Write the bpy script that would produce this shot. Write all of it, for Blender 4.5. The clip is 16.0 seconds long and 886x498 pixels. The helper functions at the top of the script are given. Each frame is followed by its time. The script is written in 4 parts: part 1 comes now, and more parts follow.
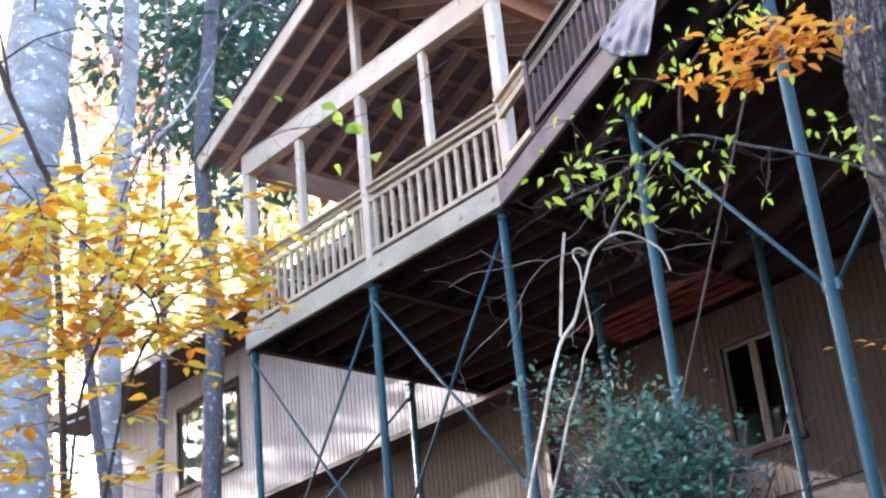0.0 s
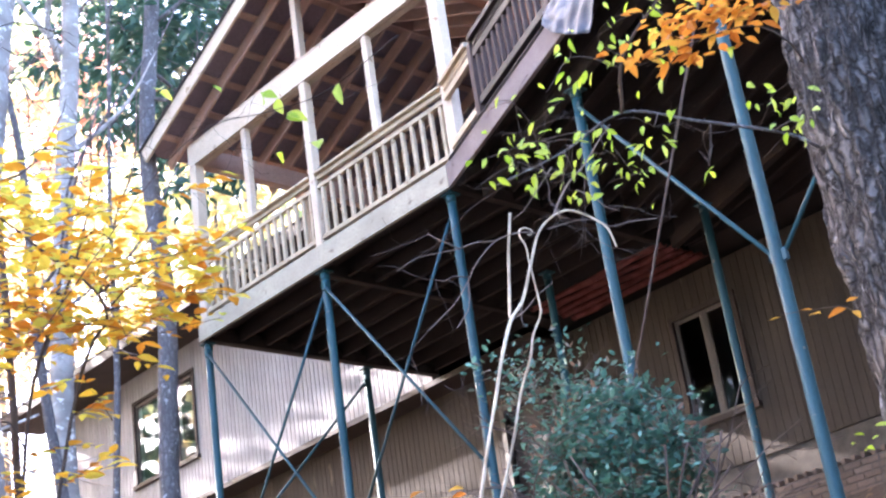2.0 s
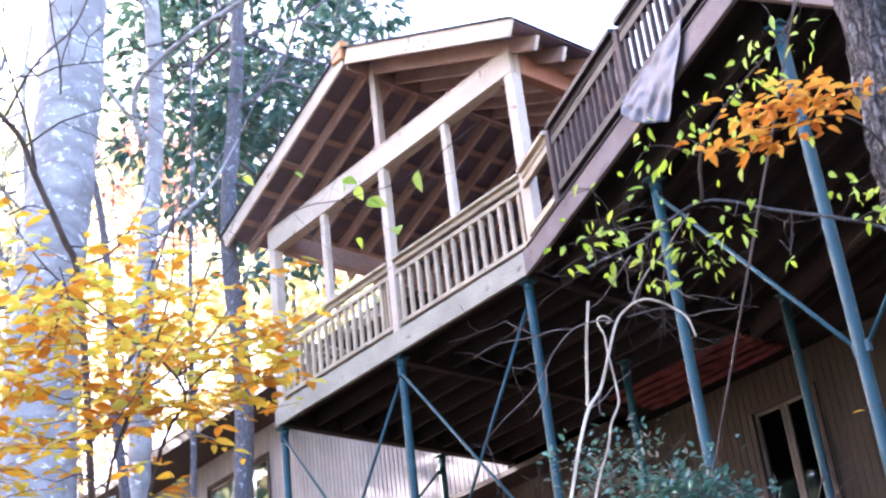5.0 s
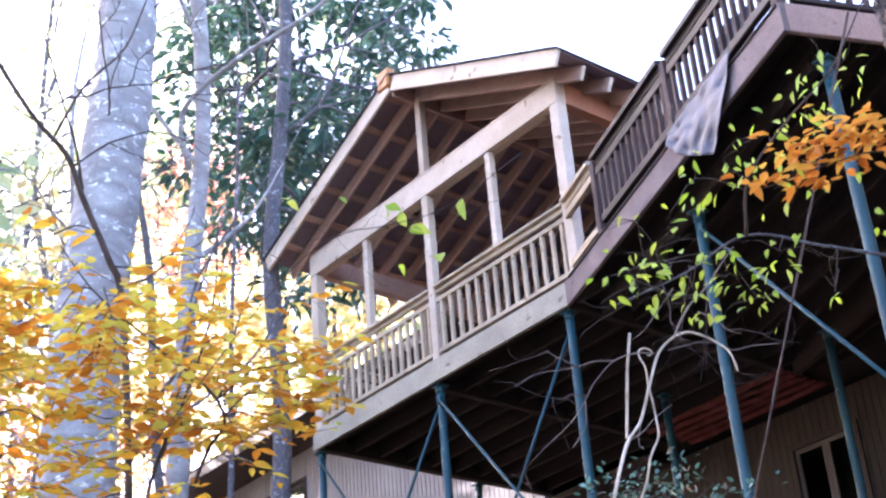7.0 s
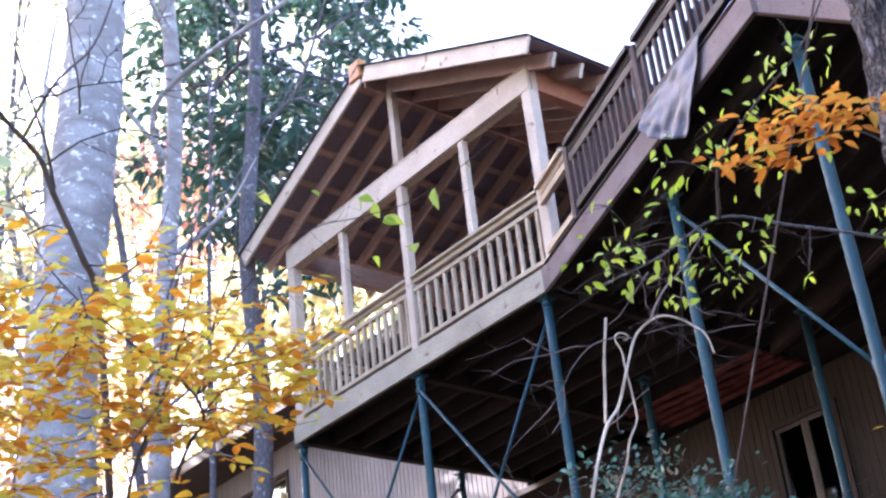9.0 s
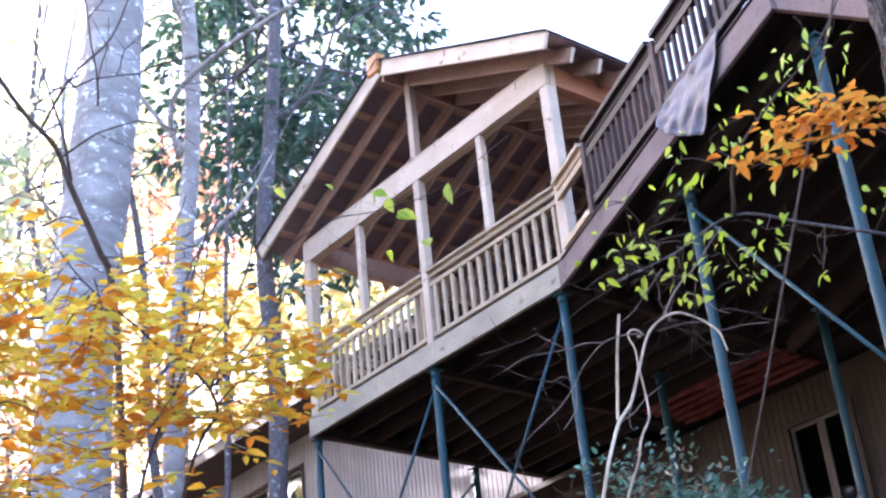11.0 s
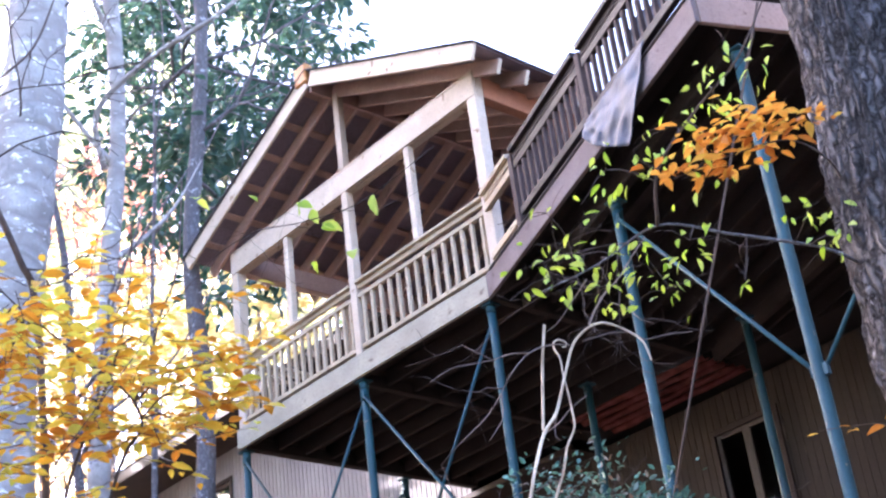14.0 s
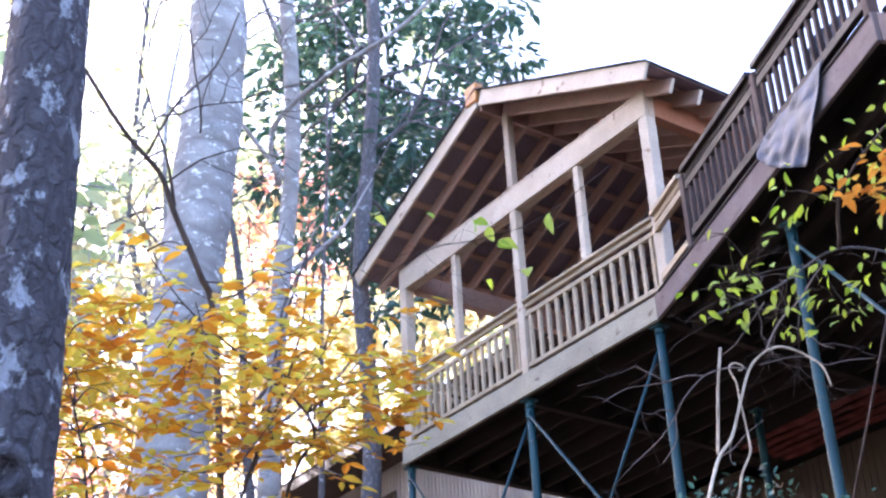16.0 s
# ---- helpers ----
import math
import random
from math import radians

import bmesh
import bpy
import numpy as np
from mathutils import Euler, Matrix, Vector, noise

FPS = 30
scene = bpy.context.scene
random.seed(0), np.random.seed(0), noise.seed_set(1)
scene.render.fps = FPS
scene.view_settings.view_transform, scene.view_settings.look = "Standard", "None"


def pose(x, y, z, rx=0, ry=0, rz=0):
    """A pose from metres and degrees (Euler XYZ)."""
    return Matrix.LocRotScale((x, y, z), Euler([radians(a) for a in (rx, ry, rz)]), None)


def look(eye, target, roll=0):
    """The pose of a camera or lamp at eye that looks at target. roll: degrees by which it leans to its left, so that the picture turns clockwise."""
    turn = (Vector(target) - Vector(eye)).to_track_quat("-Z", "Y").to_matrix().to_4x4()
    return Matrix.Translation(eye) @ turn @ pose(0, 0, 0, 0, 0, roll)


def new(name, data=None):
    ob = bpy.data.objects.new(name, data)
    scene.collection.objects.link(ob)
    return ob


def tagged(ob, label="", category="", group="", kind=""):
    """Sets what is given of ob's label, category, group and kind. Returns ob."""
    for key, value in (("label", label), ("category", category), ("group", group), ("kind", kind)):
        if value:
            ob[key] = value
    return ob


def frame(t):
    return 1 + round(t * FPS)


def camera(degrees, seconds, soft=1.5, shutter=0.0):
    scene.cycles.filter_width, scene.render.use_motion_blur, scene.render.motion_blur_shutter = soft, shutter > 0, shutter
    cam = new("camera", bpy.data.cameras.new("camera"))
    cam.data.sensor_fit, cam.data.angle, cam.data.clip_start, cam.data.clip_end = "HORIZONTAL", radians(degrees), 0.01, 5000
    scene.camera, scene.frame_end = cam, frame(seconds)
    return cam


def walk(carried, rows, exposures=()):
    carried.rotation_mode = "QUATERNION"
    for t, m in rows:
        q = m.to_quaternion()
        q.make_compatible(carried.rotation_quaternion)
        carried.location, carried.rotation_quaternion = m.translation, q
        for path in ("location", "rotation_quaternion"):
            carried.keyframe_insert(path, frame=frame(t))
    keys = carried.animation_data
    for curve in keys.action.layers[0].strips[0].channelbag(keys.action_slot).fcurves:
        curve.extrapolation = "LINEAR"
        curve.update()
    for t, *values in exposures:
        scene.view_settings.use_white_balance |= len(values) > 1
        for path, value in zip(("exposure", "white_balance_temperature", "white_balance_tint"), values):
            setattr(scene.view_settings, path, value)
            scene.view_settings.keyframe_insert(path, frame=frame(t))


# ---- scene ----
# ---- camera ----
cam = camera(34.0, 16.0, soft=2.4)
EYE = 1.6
# seconds, step to the right, yaw, pitch, roll
ROWS = [
    (0.0, -0.026, 47.061, 24.100, -5.781),
    (0.5, -0.017, 46.021, 24.088, -7.090),
    (1.0, -0.004, 45.425, 23.600, -8.414),
    (1.5, -0.006, 45.639, 23.591, -8.140),
    (2.0, -0.001, 45.130, 23.192, -8.590),
    (2.5, 0.000, 46.929, 24.039, -8.397),
    (3.0, 0.005, 45.174, 24.694, -8.185),
    (3.5, 0.002, 45.902, 25.732, -7.969),
    (4.0, -0.006, 46.237, 26.369, -7.428),
    (4.5, -0.005, 47.047, 26.831, -7.169),
    (5.0, -0.005, 47.949, 27.003, -6.779),
    (7.5, -0.008, 49.758, 28.393, -4.597),
    (8.0, -0.004, 49.554, 28.042, -4.780),
    (8.5, 0.003, 48.976, 27.903, -5.587),
    (9.0, 0.003, 48.694, 27.766, -6.716),
    (9.5, 0.007, 49.379, 27.462, -4.976),
    (12.0, 0.026, 49.561, 27.719, -6.307),
    (12.5, 0.028, 48.948, 27.764, -6.094),
    (13.0, 0.031, 47.968, 28.039, -6.832),
    (13.5, 0.033, 47.841, 28.494, -6.893),
    (14.0, 0.039, 46.360, 27.723, -7.469),
    (14.5, 0.039, 47.242, 27.674, -6.541),
    (15.0, 0.026, 49.294, 27.077, -5.680),
    (15.5, 0.011, 51.889, 28.049, -4.665),
    (16.0, -0.003, 53.626, 29.078, -3.076),
]
walk(cam, [(t, Matrix.Translation((0.67 * s, 0.74 * s, EYE)) @ pose(0, 0, 0, 0, 0, yaw) @ pose(0, 0, 0, 90 + pitch) @ pose(0, 0, 0, 0, 0, roll)) for t, s, yaw, pitch, roll in ROWS], [(t, ev, kelvin, tint) for t, ev, kelvin, tint in ((0.0, 3.35, 5850, 18), (1.0, 3.55, 5850, 20), (2.0, 3.68, 5850, 23), (3.5, 3.7, 5800, 26), (5.0, 3.55, 5780, 28), (7.5, 3.12, 5760, 29), (9.0, 3.05, 5760, 29), (12.0, 3.25, 5780, 28), (13.5, 3.4, 5780, 28), (15.0, 3.25, 5760, 28), (16.0, 3.0, 5740, 27))])

# ---- world, sun ----
SUN_WAY = Vector((-0.9, -0.22, 0.44)).normalized()
world = bpy.data.worlds.new("world")
scene.world = world
world.use_nodes = True
wn = world.node_tree.nodes
sky = wn.new("ShaderNodeTexSky")
sky.sky_type, sky.sun_disc = "NISHITA", False
sky.sun_elevation = math.asin(SUN_WAY.z)
sky.sun_rotation = math.atan2(SUN_WAY.x, SUN_WAY.y)
sky.air_density, sky.dust_density, sky.ozone_density = 1.0, 3.0, 1.0
world.node_tree.links.new(sky.outputs[0], wn["Background"].inputs[0])
wn["Background"].inputs[1].default_value = 0.15
sun = new("sun", bpy.data.lights.new("sun", "SUN"))
sun.data.energy, sun.data.angle, sun.data.color = 3.2, radians(0.6), (1.0, 0.92, 0.8)
sun.matrix_world = look(SUN_WAY * 60, (0, 0, 0))


# ---- materials ----
def material(name, colour, second=None, rough=0.8, scale=6.0, fine=60.0, stretch=(1, 1, 1), bump=0.3, metal=0.0, spots=None, spot_scale=3.0,
             spot_at=0.6, vary=0.15, trans=0.0, spec=0.3):
    """Two tones mixed by coarse and fine noise in object space, spots of a third tone, bump from the fine noise, a change from piece to piece."""
    m = bpy.data.materials.new(name)
    m.use_nodes = True
    n, l = m.node_tree.nodes, m.node_tree.links
    bsdf = n["Principled BSDF"]
    bsdf.inputs["Roughness"].default_value, bsdf.inputs["Metallic"].default_value = rough, metal
    bsdf.inputs["Specular IOR Level"].default_value = spec
    second = second or [c * 0.6 for c in colour]
    tc, mp = n.new("ShaderNodeTexCoord"), n.new("ShaderNodeMapping")
    mp.inputs["Scale"].default_value = stretch
    l.new(tc.outputs["Object"], mp.inputs[0])

    def noise_tex(sc, detail):
        t = n.new("ShaderNodeTexNoise")
        t.inputs["Scale"].default_value, t.inputs["Detail"].default_value = sc, detail
        l.new(mp.outputs[0], t.inputs[0])
        return t

    def mix(fac, a, b):
        x = n.new("ShaderNodeMix")
        x.data_type = "RGBA"
        l.new(fac, x.inputs[0])
        for s, v in ((x.inputs[6], a), (x.inputs[7], b)):
            if hasattr(v, "links"):
                l.new(v, s)
            else:
                s.default_value = (*v, 1)
        return x.outputs[2]

    def ramp(fac, lo, hi):
        r = n.new("ShaderNodeMapRange")
        l.new(fac, r.inputs[0])
        r.inputs[1].default_value, r.inputs[2].default_value = lo, hi
        return r.outputs[0]

    big, small = noise_tex(scale, 4), noise_tex(fine, 6)
    col = mix(ramp(big.outputs[0], 0.35, 0.65), colour, second)
    mid = [(a + b) / 2 for a, b in zip(colour, second)]
    col2 = mix(ramp(small.outputs[0], 0.4, 0.7), col, [c * 0.7 for c in mid])
    col = mix(ramp(small.outputs[0], 0.3, 0.9), col, col2)
    if spots:
        sp = noise_tex(spot_scale, 5)
        col = mix(ramp(sp.outputs[0], spot_at, spot_at + 0.06), col, spots)
    if vary:
        info, hsv = n.new("ShaderNodeObjectInfo"), n.new("ShaderNodeHueSaturation")
        mr = n.new("ShaderNodeMapRange")
        l.new(info.outputs["Random"], mr.inputs[0])
        mr.inputs[3].default_value, mr.inputs[4].default_value = 1 - vary, 1 + vary
        l.new(mr.outputs[0], hsv.inputs["Value"])
        l.new(col, hsv.inputs["Color"])
        col = hsv.outputs[0]
    l.new(col, bsdf.inputs["Base Color"])
    b = n.new("ShaderNodeBump")
    b.inputs["Strength"].default_value, b.inputs["Distance"].default_value = bump, 0.02
    l.new(small.outputs[0], b.inputs["Height"])
    l.new(b.outputs[0], bsdf.inputs["Normal"])
    return m


def leaf_material(name, tones, per_object=False, through_light=0.55, rough=0.45):
    """A thin leaf: diffuse and see-through light in a tone drawn leaf by leaf."""
    m = bpy.data.materials.new(name)
    m.use_nodes = True
    n, l = m.node_tree.nodes, m.node_tree.links
    bsdf, out = n["Principled BSDF"], n["Material Output"]
    src = n.new("ShaderNodeObjectInfo").outputs["Random"] if per_object else n.new("ShaderNodeNewGeometry").outputs["Random Per Island"]
    r = n.new("ShaderNodeValToRGB")
    e = r.color_ramp.elements
    while len(e) < len(tones):
        e.new(0.5)
    for i, c in enumerate(tones):
        e[i].position, e[i].color = i / (len(tones) - 1), (*c, 1)
    l.new(src, r.inputs[0])
    tc, nz, mx = n.new("ShaderNodeTexCoord"), n.new("ShaderNodeTexNoise"), n.new("ShaderNodeMix")
    nz.inputs["Scale"].default_value = 30
    l.new(tc.outputs["Object"], nz.inputs[0])
    mx.data_type, mx.blend_type = "RGBA", "MULTIPLY"
    mx.inputs[0].default_value = 0.5
    l.new(r.outputs[0], mx.inputs[6])
    l.new(nz.outputs["Color"], mx.inputs[7])
    gain = n.new("ShaderNodeMix")
    gain.data_type, gain.blend_type = "RGBA", "MIX"
    gain.inputs[0].default_value = 0.35
    l.new(r.outputs[0], gain.inputs[6])
    l.new(mx.outputs[2], gain.inputs[7])
    bsdf.inputs["Roughness"].default_value = rough
    l.new(gain.outputs[2], bsdf.inputs["Base Color"])
    tr, add = n.new("ShaderNodeBsdfTranslucent"), n.new("ShaderNodeMixShader")
    l.new(gain.outputs[2], tr.inputs[0])
    add.inputs[0].default_value = through_light
    l.new(bsdf.outputs[0], add.inputs[1])
    l.new(tr.outputs[0], add.inputs[2])
    l.new(add.outputs[0], out.inputs[0])
    return m


def glass_material(name):
    m = bpy.data.materials.new(name)
    m.use_nodes = True
    b = m.node_tree.nodes["Principled BSDF"]
    b.inputs["Base Color"].default_value = (0.9, 0.95, 0.95, 1)
    b.inputs["Transmission Weight"].default_value = 1.0
    b.inputs["Roughness"].default_value = 0.02
    return m


def bark_material(name, ridge_tone, furrow_tone, patch_tone, scale, stretch, patch_scale, patch_stretch, patch_at, depth, edge=(0.02, 0.3)):
    """Bark: plates parted by furrows (cells drawn out along the trunk), worn tones, pale patches."""
    m = bpy.data.materials.new(name)
    m.use_nodes = True
    n, l = m.node_tree.nodes, m.node_tree.links
    bsdf = n["Principled BSDF"]
    bsdf.inputs["Roughness"].default_value, bsdf.inputs["Specular IOR Level"].default_value = 0.9, 0.2
    tc = n.new("ShaderNodeTexCoord")

    def mapped(st):
        mp = n.new("ShaderNodeMapping")
        mp.inputs["Scale"].default_value = st
        l.new(tc.outputs["Object"], mp.inputs[0])
        return mp.outputs[0]

    def tex(st, sc, detail=5, rough=0.6):
        t = n.new("ShaderNodeTexNoise")
        t.inputs["Scale"].default_value, t.inputs["Detail"].default_value, t.inputs["Roughness"].default_value = sc, detail, rough
        l.new(mapped(st), t.inputs[0])
        return t

    def ramp(src, lo, hi):
        r = n.new("ShaderNodeMapRange")
        l.new(src, r.inputs[0])
        r.inputs[1].default_value, r.inputs[2].default_value = lo, hi
        return r.outputs[0]

    def mix(fac, a, b):
        x = n.new("ShaderNodeMix")
        x.data_type = "RGBA"
        l.new(fac, x.inputs[0])
        for s, v in ((x.inputs[6], a), (x.inputs[7], b)):
            if hasattr(v, "links"):
                l.new(v, s)
            else:
                s.default_value = (*v, 1)
        return x.outputs[2]

    warp = tex((1, 1, 1), 6)
    add = n.new("ShaderNodeMix")
    add.data_type, add.blend_type = "RGBA", "ADD"
    add.inputs[0].default_value = 0.12
    l.new(mapped(stretch), add.inputs[6])
    l.new(warp.outputs["Color"], add.inputs[7])
    vor = n.new("ShaderNodeTexVoronoi")
    vor.feature = "DISTANCE_TO_EDGE"
    vor.inputs["Scale"].default_value = scale
    l.new(add.outputs[2], vor.inputs[0])
    plate = ramp(vor.outputs["Distance"], *edge)
    grain, broad = tex((1, 1, 0.6), 45, 6, 0.7), tex((1, 1, 0.8), 2.5, 4)
    tone = mix(ramp(broad.outputs[0], 0.35, 0.65), ridge_tone, [c * 0.68 for c in ridge_tone])
    tone = mix(plate, furrow_tone, tone)
    tone = mix(ramp(grain.outputs[0], 0.45, 0.8), tone, [c * 0.55 for c in ridge_tone])
    stain = tex((1, 1, 0.7), 4.5, 6, 0.7)
    tone = mix(ramp(stain.outputs[0], 0.57, 0.68), tone, [c * 0.5 for c in ridge_tone])
    pt = tex(patch_stretch, patch_scale, 6, 0.65)
    tone = mix(ramp(pt.outputs[0], patch_at, patch_at + 0.05), tone, patch_tone)
    l.new(tone, bsdf.inputs["Base Color"])
    hsum = n.new("ShaderNodeMath")
    hsum.operation = "MULTIPLY_ADD"
    l.new(grain.outputs[0], hsum.inputs[0])
    hsum.inputs[1].default_value = 0.5
    l.new(plate, hsum.inputs[2])
    b = n.new("ShaderNodeBump")
    b.inputs["Strength"].default_value, b.inputs["Distance"].default_value = 1.0, depth
    l.new(hsum.outputs[0], b.inputs["Height"])
    l.new(b.outputs[0], bsdf.inputs["Normal"])
    return m


NEW_WOOD = material("new_pine", (0.64, 0.49, 0.36), (0.54, 0.4, 0.29), 0.7, 3, 40, (1, 1, 1), 0.15, spots=(0.26, 0.14, 0.08), spot_scale=7, spot_at=0.655, vary=0.07)
PALE_WOOD = material("pale_pine", (0.68, 0.55, 0.42), (0.57, 0.44, 0.32), 0.7, 3, 40, (1, 1, 1), 0.15, spots=(0.3, 0.18, 0.11), spot_scale=7, spot_at=0.655, vary=0.06)
RIM_WOOD = material("greying_pine", (0.44, 0.385, 0.29), (0.34, 0.295, 0.225), 0.8, 2.2, 30, (1, 1, 1.6), 0.2, spots=(0.2, 0.16, 0.12), spot_scale=6, spot_at=0.64, vary=0.05)
RAIL_WOOD = material("tan_rail_pine", (0.58, 0.46, 0.32), (0.45, 0.34, 0.23), 0.75, 3, 40, (1, 1, 1), 0.15, spots=(0.28, 0.18, 0.11), spot_scale=8, spot_at=0.66, vary=0.1)
# red-brown raised to stand for light bounced under the porch roof
RED_WOOD = material("red_brown_lumber", (0.56, 0.37, 0.3), (0.45, 0.285, 0.23), 0.75, 3, 40, bump=0.15, vary=0.15)
RED_BEAM = material("orange_red_lumber", (0.46, 0.2, 0.11), (0.36, 0.145, 0.08), 0.7, 3, 40, bump=0.15, vary=0.05)
PINK_WOOD = material("pinkish_deck_wood", (0.4, 0.28, 0.235), (0.32, 0.22, 0.185), 0.8, 3, 40, spots=(0.2, 0.13, 0.1), spot_scale=8, spot_at=0.68, vary=0.05)
# plywood tone lightened for the same bounce light and veil
SHEATHING = material("plywood_sheathing", (0.29, 0.225, 0.26), (0.22, 0.17, 0.2), 0.85, 2, 30, vary=0.1)
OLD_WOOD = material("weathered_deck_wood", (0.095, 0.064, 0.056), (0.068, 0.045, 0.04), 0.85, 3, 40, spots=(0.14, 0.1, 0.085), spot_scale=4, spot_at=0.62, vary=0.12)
# brown much darker than the balusters' wood
DARK_RAIL = material("dark_rail_wood", (0.022, 0.013, 0.012), (0.014, 0.009, 0.0085), 0.6, 3, 40, vary=0.12)
GREY_RIM = material("greyed_rim_wood", (0.22, 0.175, 0.17), (0.165, 0.128, 0.122), 0.85, 3, 40, spots=(0.11, 0.08, 0.075), spot_scale=6, spot_at=0.64, vary=0.05)
# joist brown darkened to hold the shade under the decks
JOIST = material("shaded_joist_lumber", (0.036, 0.025, 0.022), (0.023, 0.016, 0.0145), 0.9, 2, 30, vary=0.2)
TEAL = material("teal_painted_steel", (0.02, 0.083, 0.103), (0.014, 0.06, 0.077), 0.48, 2, 50, bump=0.12, spots=(0.2, 0.16, 0.13), spot_scale=11, spot_at=0.69, vary=0.1, spec=0.35)
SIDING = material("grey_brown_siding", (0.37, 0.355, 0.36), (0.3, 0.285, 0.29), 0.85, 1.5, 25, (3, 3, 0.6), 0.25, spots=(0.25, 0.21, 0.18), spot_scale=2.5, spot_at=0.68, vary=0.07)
# tan siding, its tone cut down to carry the deck's shade
SIDING_LOW = material("shaded_tan_siding", (0.056, 0.043, 0.033), (0.043, 0.033, 0.026), 0.85, 1.5, 25, (3, 3, 0.6), 0.25, spots=(0.11, 0.085, 0.065), spot_scale=2.5, spot_at=0.68, vary=0.06)
# brown trim, deepened so eaves and soffits read as shadowed
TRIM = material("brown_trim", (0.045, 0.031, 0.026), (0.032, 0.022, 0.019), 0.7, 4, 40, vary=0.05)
SASH = material("tan_window_frame", (0.115, 0.095, 0.08), (0.09, 0.074, 0.063), 0.6, 4, 40, vary=0.05)
SHINGLE = material("asphalt_shingle", (0.09, 0.085, 0.09), (0.055, 0.05, 0.055), 0.95, 5, 90, vary=0.2)
CAP = material("orange_wrap", (0.55, 0.24, 0.07), (0.42, 0.17, 0.05), 0.5, 8, 40, vary=0)
PINK = material("pink_insulation", (0.34, 0.11, 0.1), (0.2, 0.06, 0.055), 1.0, 5, 30, bump=0.8, vary=0.12)
BRICK = material("brown_brick", (0.15, 0.105, 0.08), (0.11, 0.077, 0.058), 0.9, 6, 60, vary=0.2)
MORTAR = material("mortar", (0.1, 0.085, 0.072), None, 0.95, 8, 60, vary=0)
# room darkness behind the glass is put into this colour
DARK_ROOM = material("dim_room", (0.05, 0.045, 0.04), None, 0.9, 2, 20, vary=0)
GLASS = glass_material("window_glass")
BEECH = bark_material("beech_bark", (0.52, 0.485, 0.455), (0.3, 0.265, 0.245), (0.86, 0.84, 0.8), 2.2, (1, 1, 2.0), 8, (1, 1, 1.7), 0.585, 0.014, (0.0, 0.3))
OAK_BARK = bark_material("furrowed_bark", (0.22, 0.195, 0.19), (0.028, 0.022, 0.02), (0.36, 0.34, 0.34), 24, (1, 1, 0.24), 14, (1, 1, 0.5), 0.64, 0.035, (0.02, 0.32))
LICHEN_BARK = bark_material("lichen_bark", (0.16, 0.14, 0.15), (0.1, 0.085, 0.092), (0.42, 0.41, 0.43), 16, (1, 1, 0.4), 8, (1, 1, 0.75), 0.56, 0.02, (0.0, 0.3))
GREY_BARK = bark_material("grey_bark", (0.23, 0.215, 0.22), (0.12, 0.105, 0.11), (0.44, 0.43, 0.44), 20, (1, 1, 0.4), 9, (1, 1, 1.2), 0.6, 0.012, (0.0, 0.3))
TWIG = material("twig_bark", (0.12, 0.085, 0.07), (0.07, 0.05, 0.042), 0.9, 10, 60, vary=0.2)
# dead wood tone, warmed and lightened to carry sunlight on the branches
SUNLIT_TWIG = material("sunlit_dead_twig", (0.82, 0.66, 0.48), (0.4, 0.29, 0.2), 0.85, 10, 60, vary=0.15)
GREY_TWIG = material("grey_dead_twig", (0.26, 0.19, 0.16), (0.15, 0.11, 0.095), 0.85, 10, 60, vary=0.2)
SOIL = material("leaf_litter", (0.07, 0.045, 0.03), (0.045, 0.03, 0.02), 1.0, 1.5, 20, bump=1.0, spots=(0.12, 0.07, 0.035), spot_scale=9, spot_at=0.6, vary=0)


# ---- builders ----
def mesh_object(name, bm, mat, parent=None, label=""):
    me = bpy.data.meshes.new(name)
    bmesh.ops.recalc_face_normals(bm, faces=bm.faces)
    bm.to_mesh(me)
    bm.free()
    me.materials.append(mat)
    ob = new(name, me)
    ob.parent = parent
    if label:
        ob["label"] = label
    return ob


def part(name, bm, mat, parent, label=""):
    return mesh_object(name, bm, mat, parent, label)


def thing(name, label, category, group="", kind=""):
    ob = new(name)
    ob.empty_display_size = 0.1
    return tagged(ob, label, category, group, kind)


def plant(name, label, category, group, reach):
    """A plant laid out round the standing place; reach is how far off it stands."""
    ob = thing(name, label, category, group)
    ob.rotation_euler.z, ob.location.z = radians(2.45), -0.0225 * reach
    return ob


def bar(p, q, w, h, bevel=0.006, side=None, bm=None):
    """A beam from p to q, w wide (level, across) and h high, with softened edges."""
    p, q = Vector(p), Vector(q)
    d = (q - p)
    length = d.length
    d.normalize()
    s = Vector(side) if side else d.cross(Vector((0, 0, 1)))
    if s.length < 1e-4:
        s = Vector((1, 0, 0))
    s = (s - d * s.dot(d)).normalized()
    u = s.cross(d)
    m = Matrix((s, d, u)).transposed().to_4x4()
    m.translation = (p + q) / 2
    own = bm is None
    bm = bm or bmesh.new()
    made = bmesh.ops.create_cube(bm, size=1, matrix=m @ Matrix.Diagonal((w, length, h, 1)))
    if bevel:
        edges = list({e for v in made["verts"] for e in v.link_edges})
        bmesh.ops.bevel(bm, geom=edges, offset=bevel, segments=1, affect="EDGES")
    return bm


def box(x0, x1, y0, y1, z0, z1, bevel=0.006):
    return bar(((x0 + x1) / 2, y0, (z0 + z1) / 2), ((x0 + x1) / 2, y1, (z0 + z1) / 2), abs(x1 - x0), abs(z1 - z0), bevel)


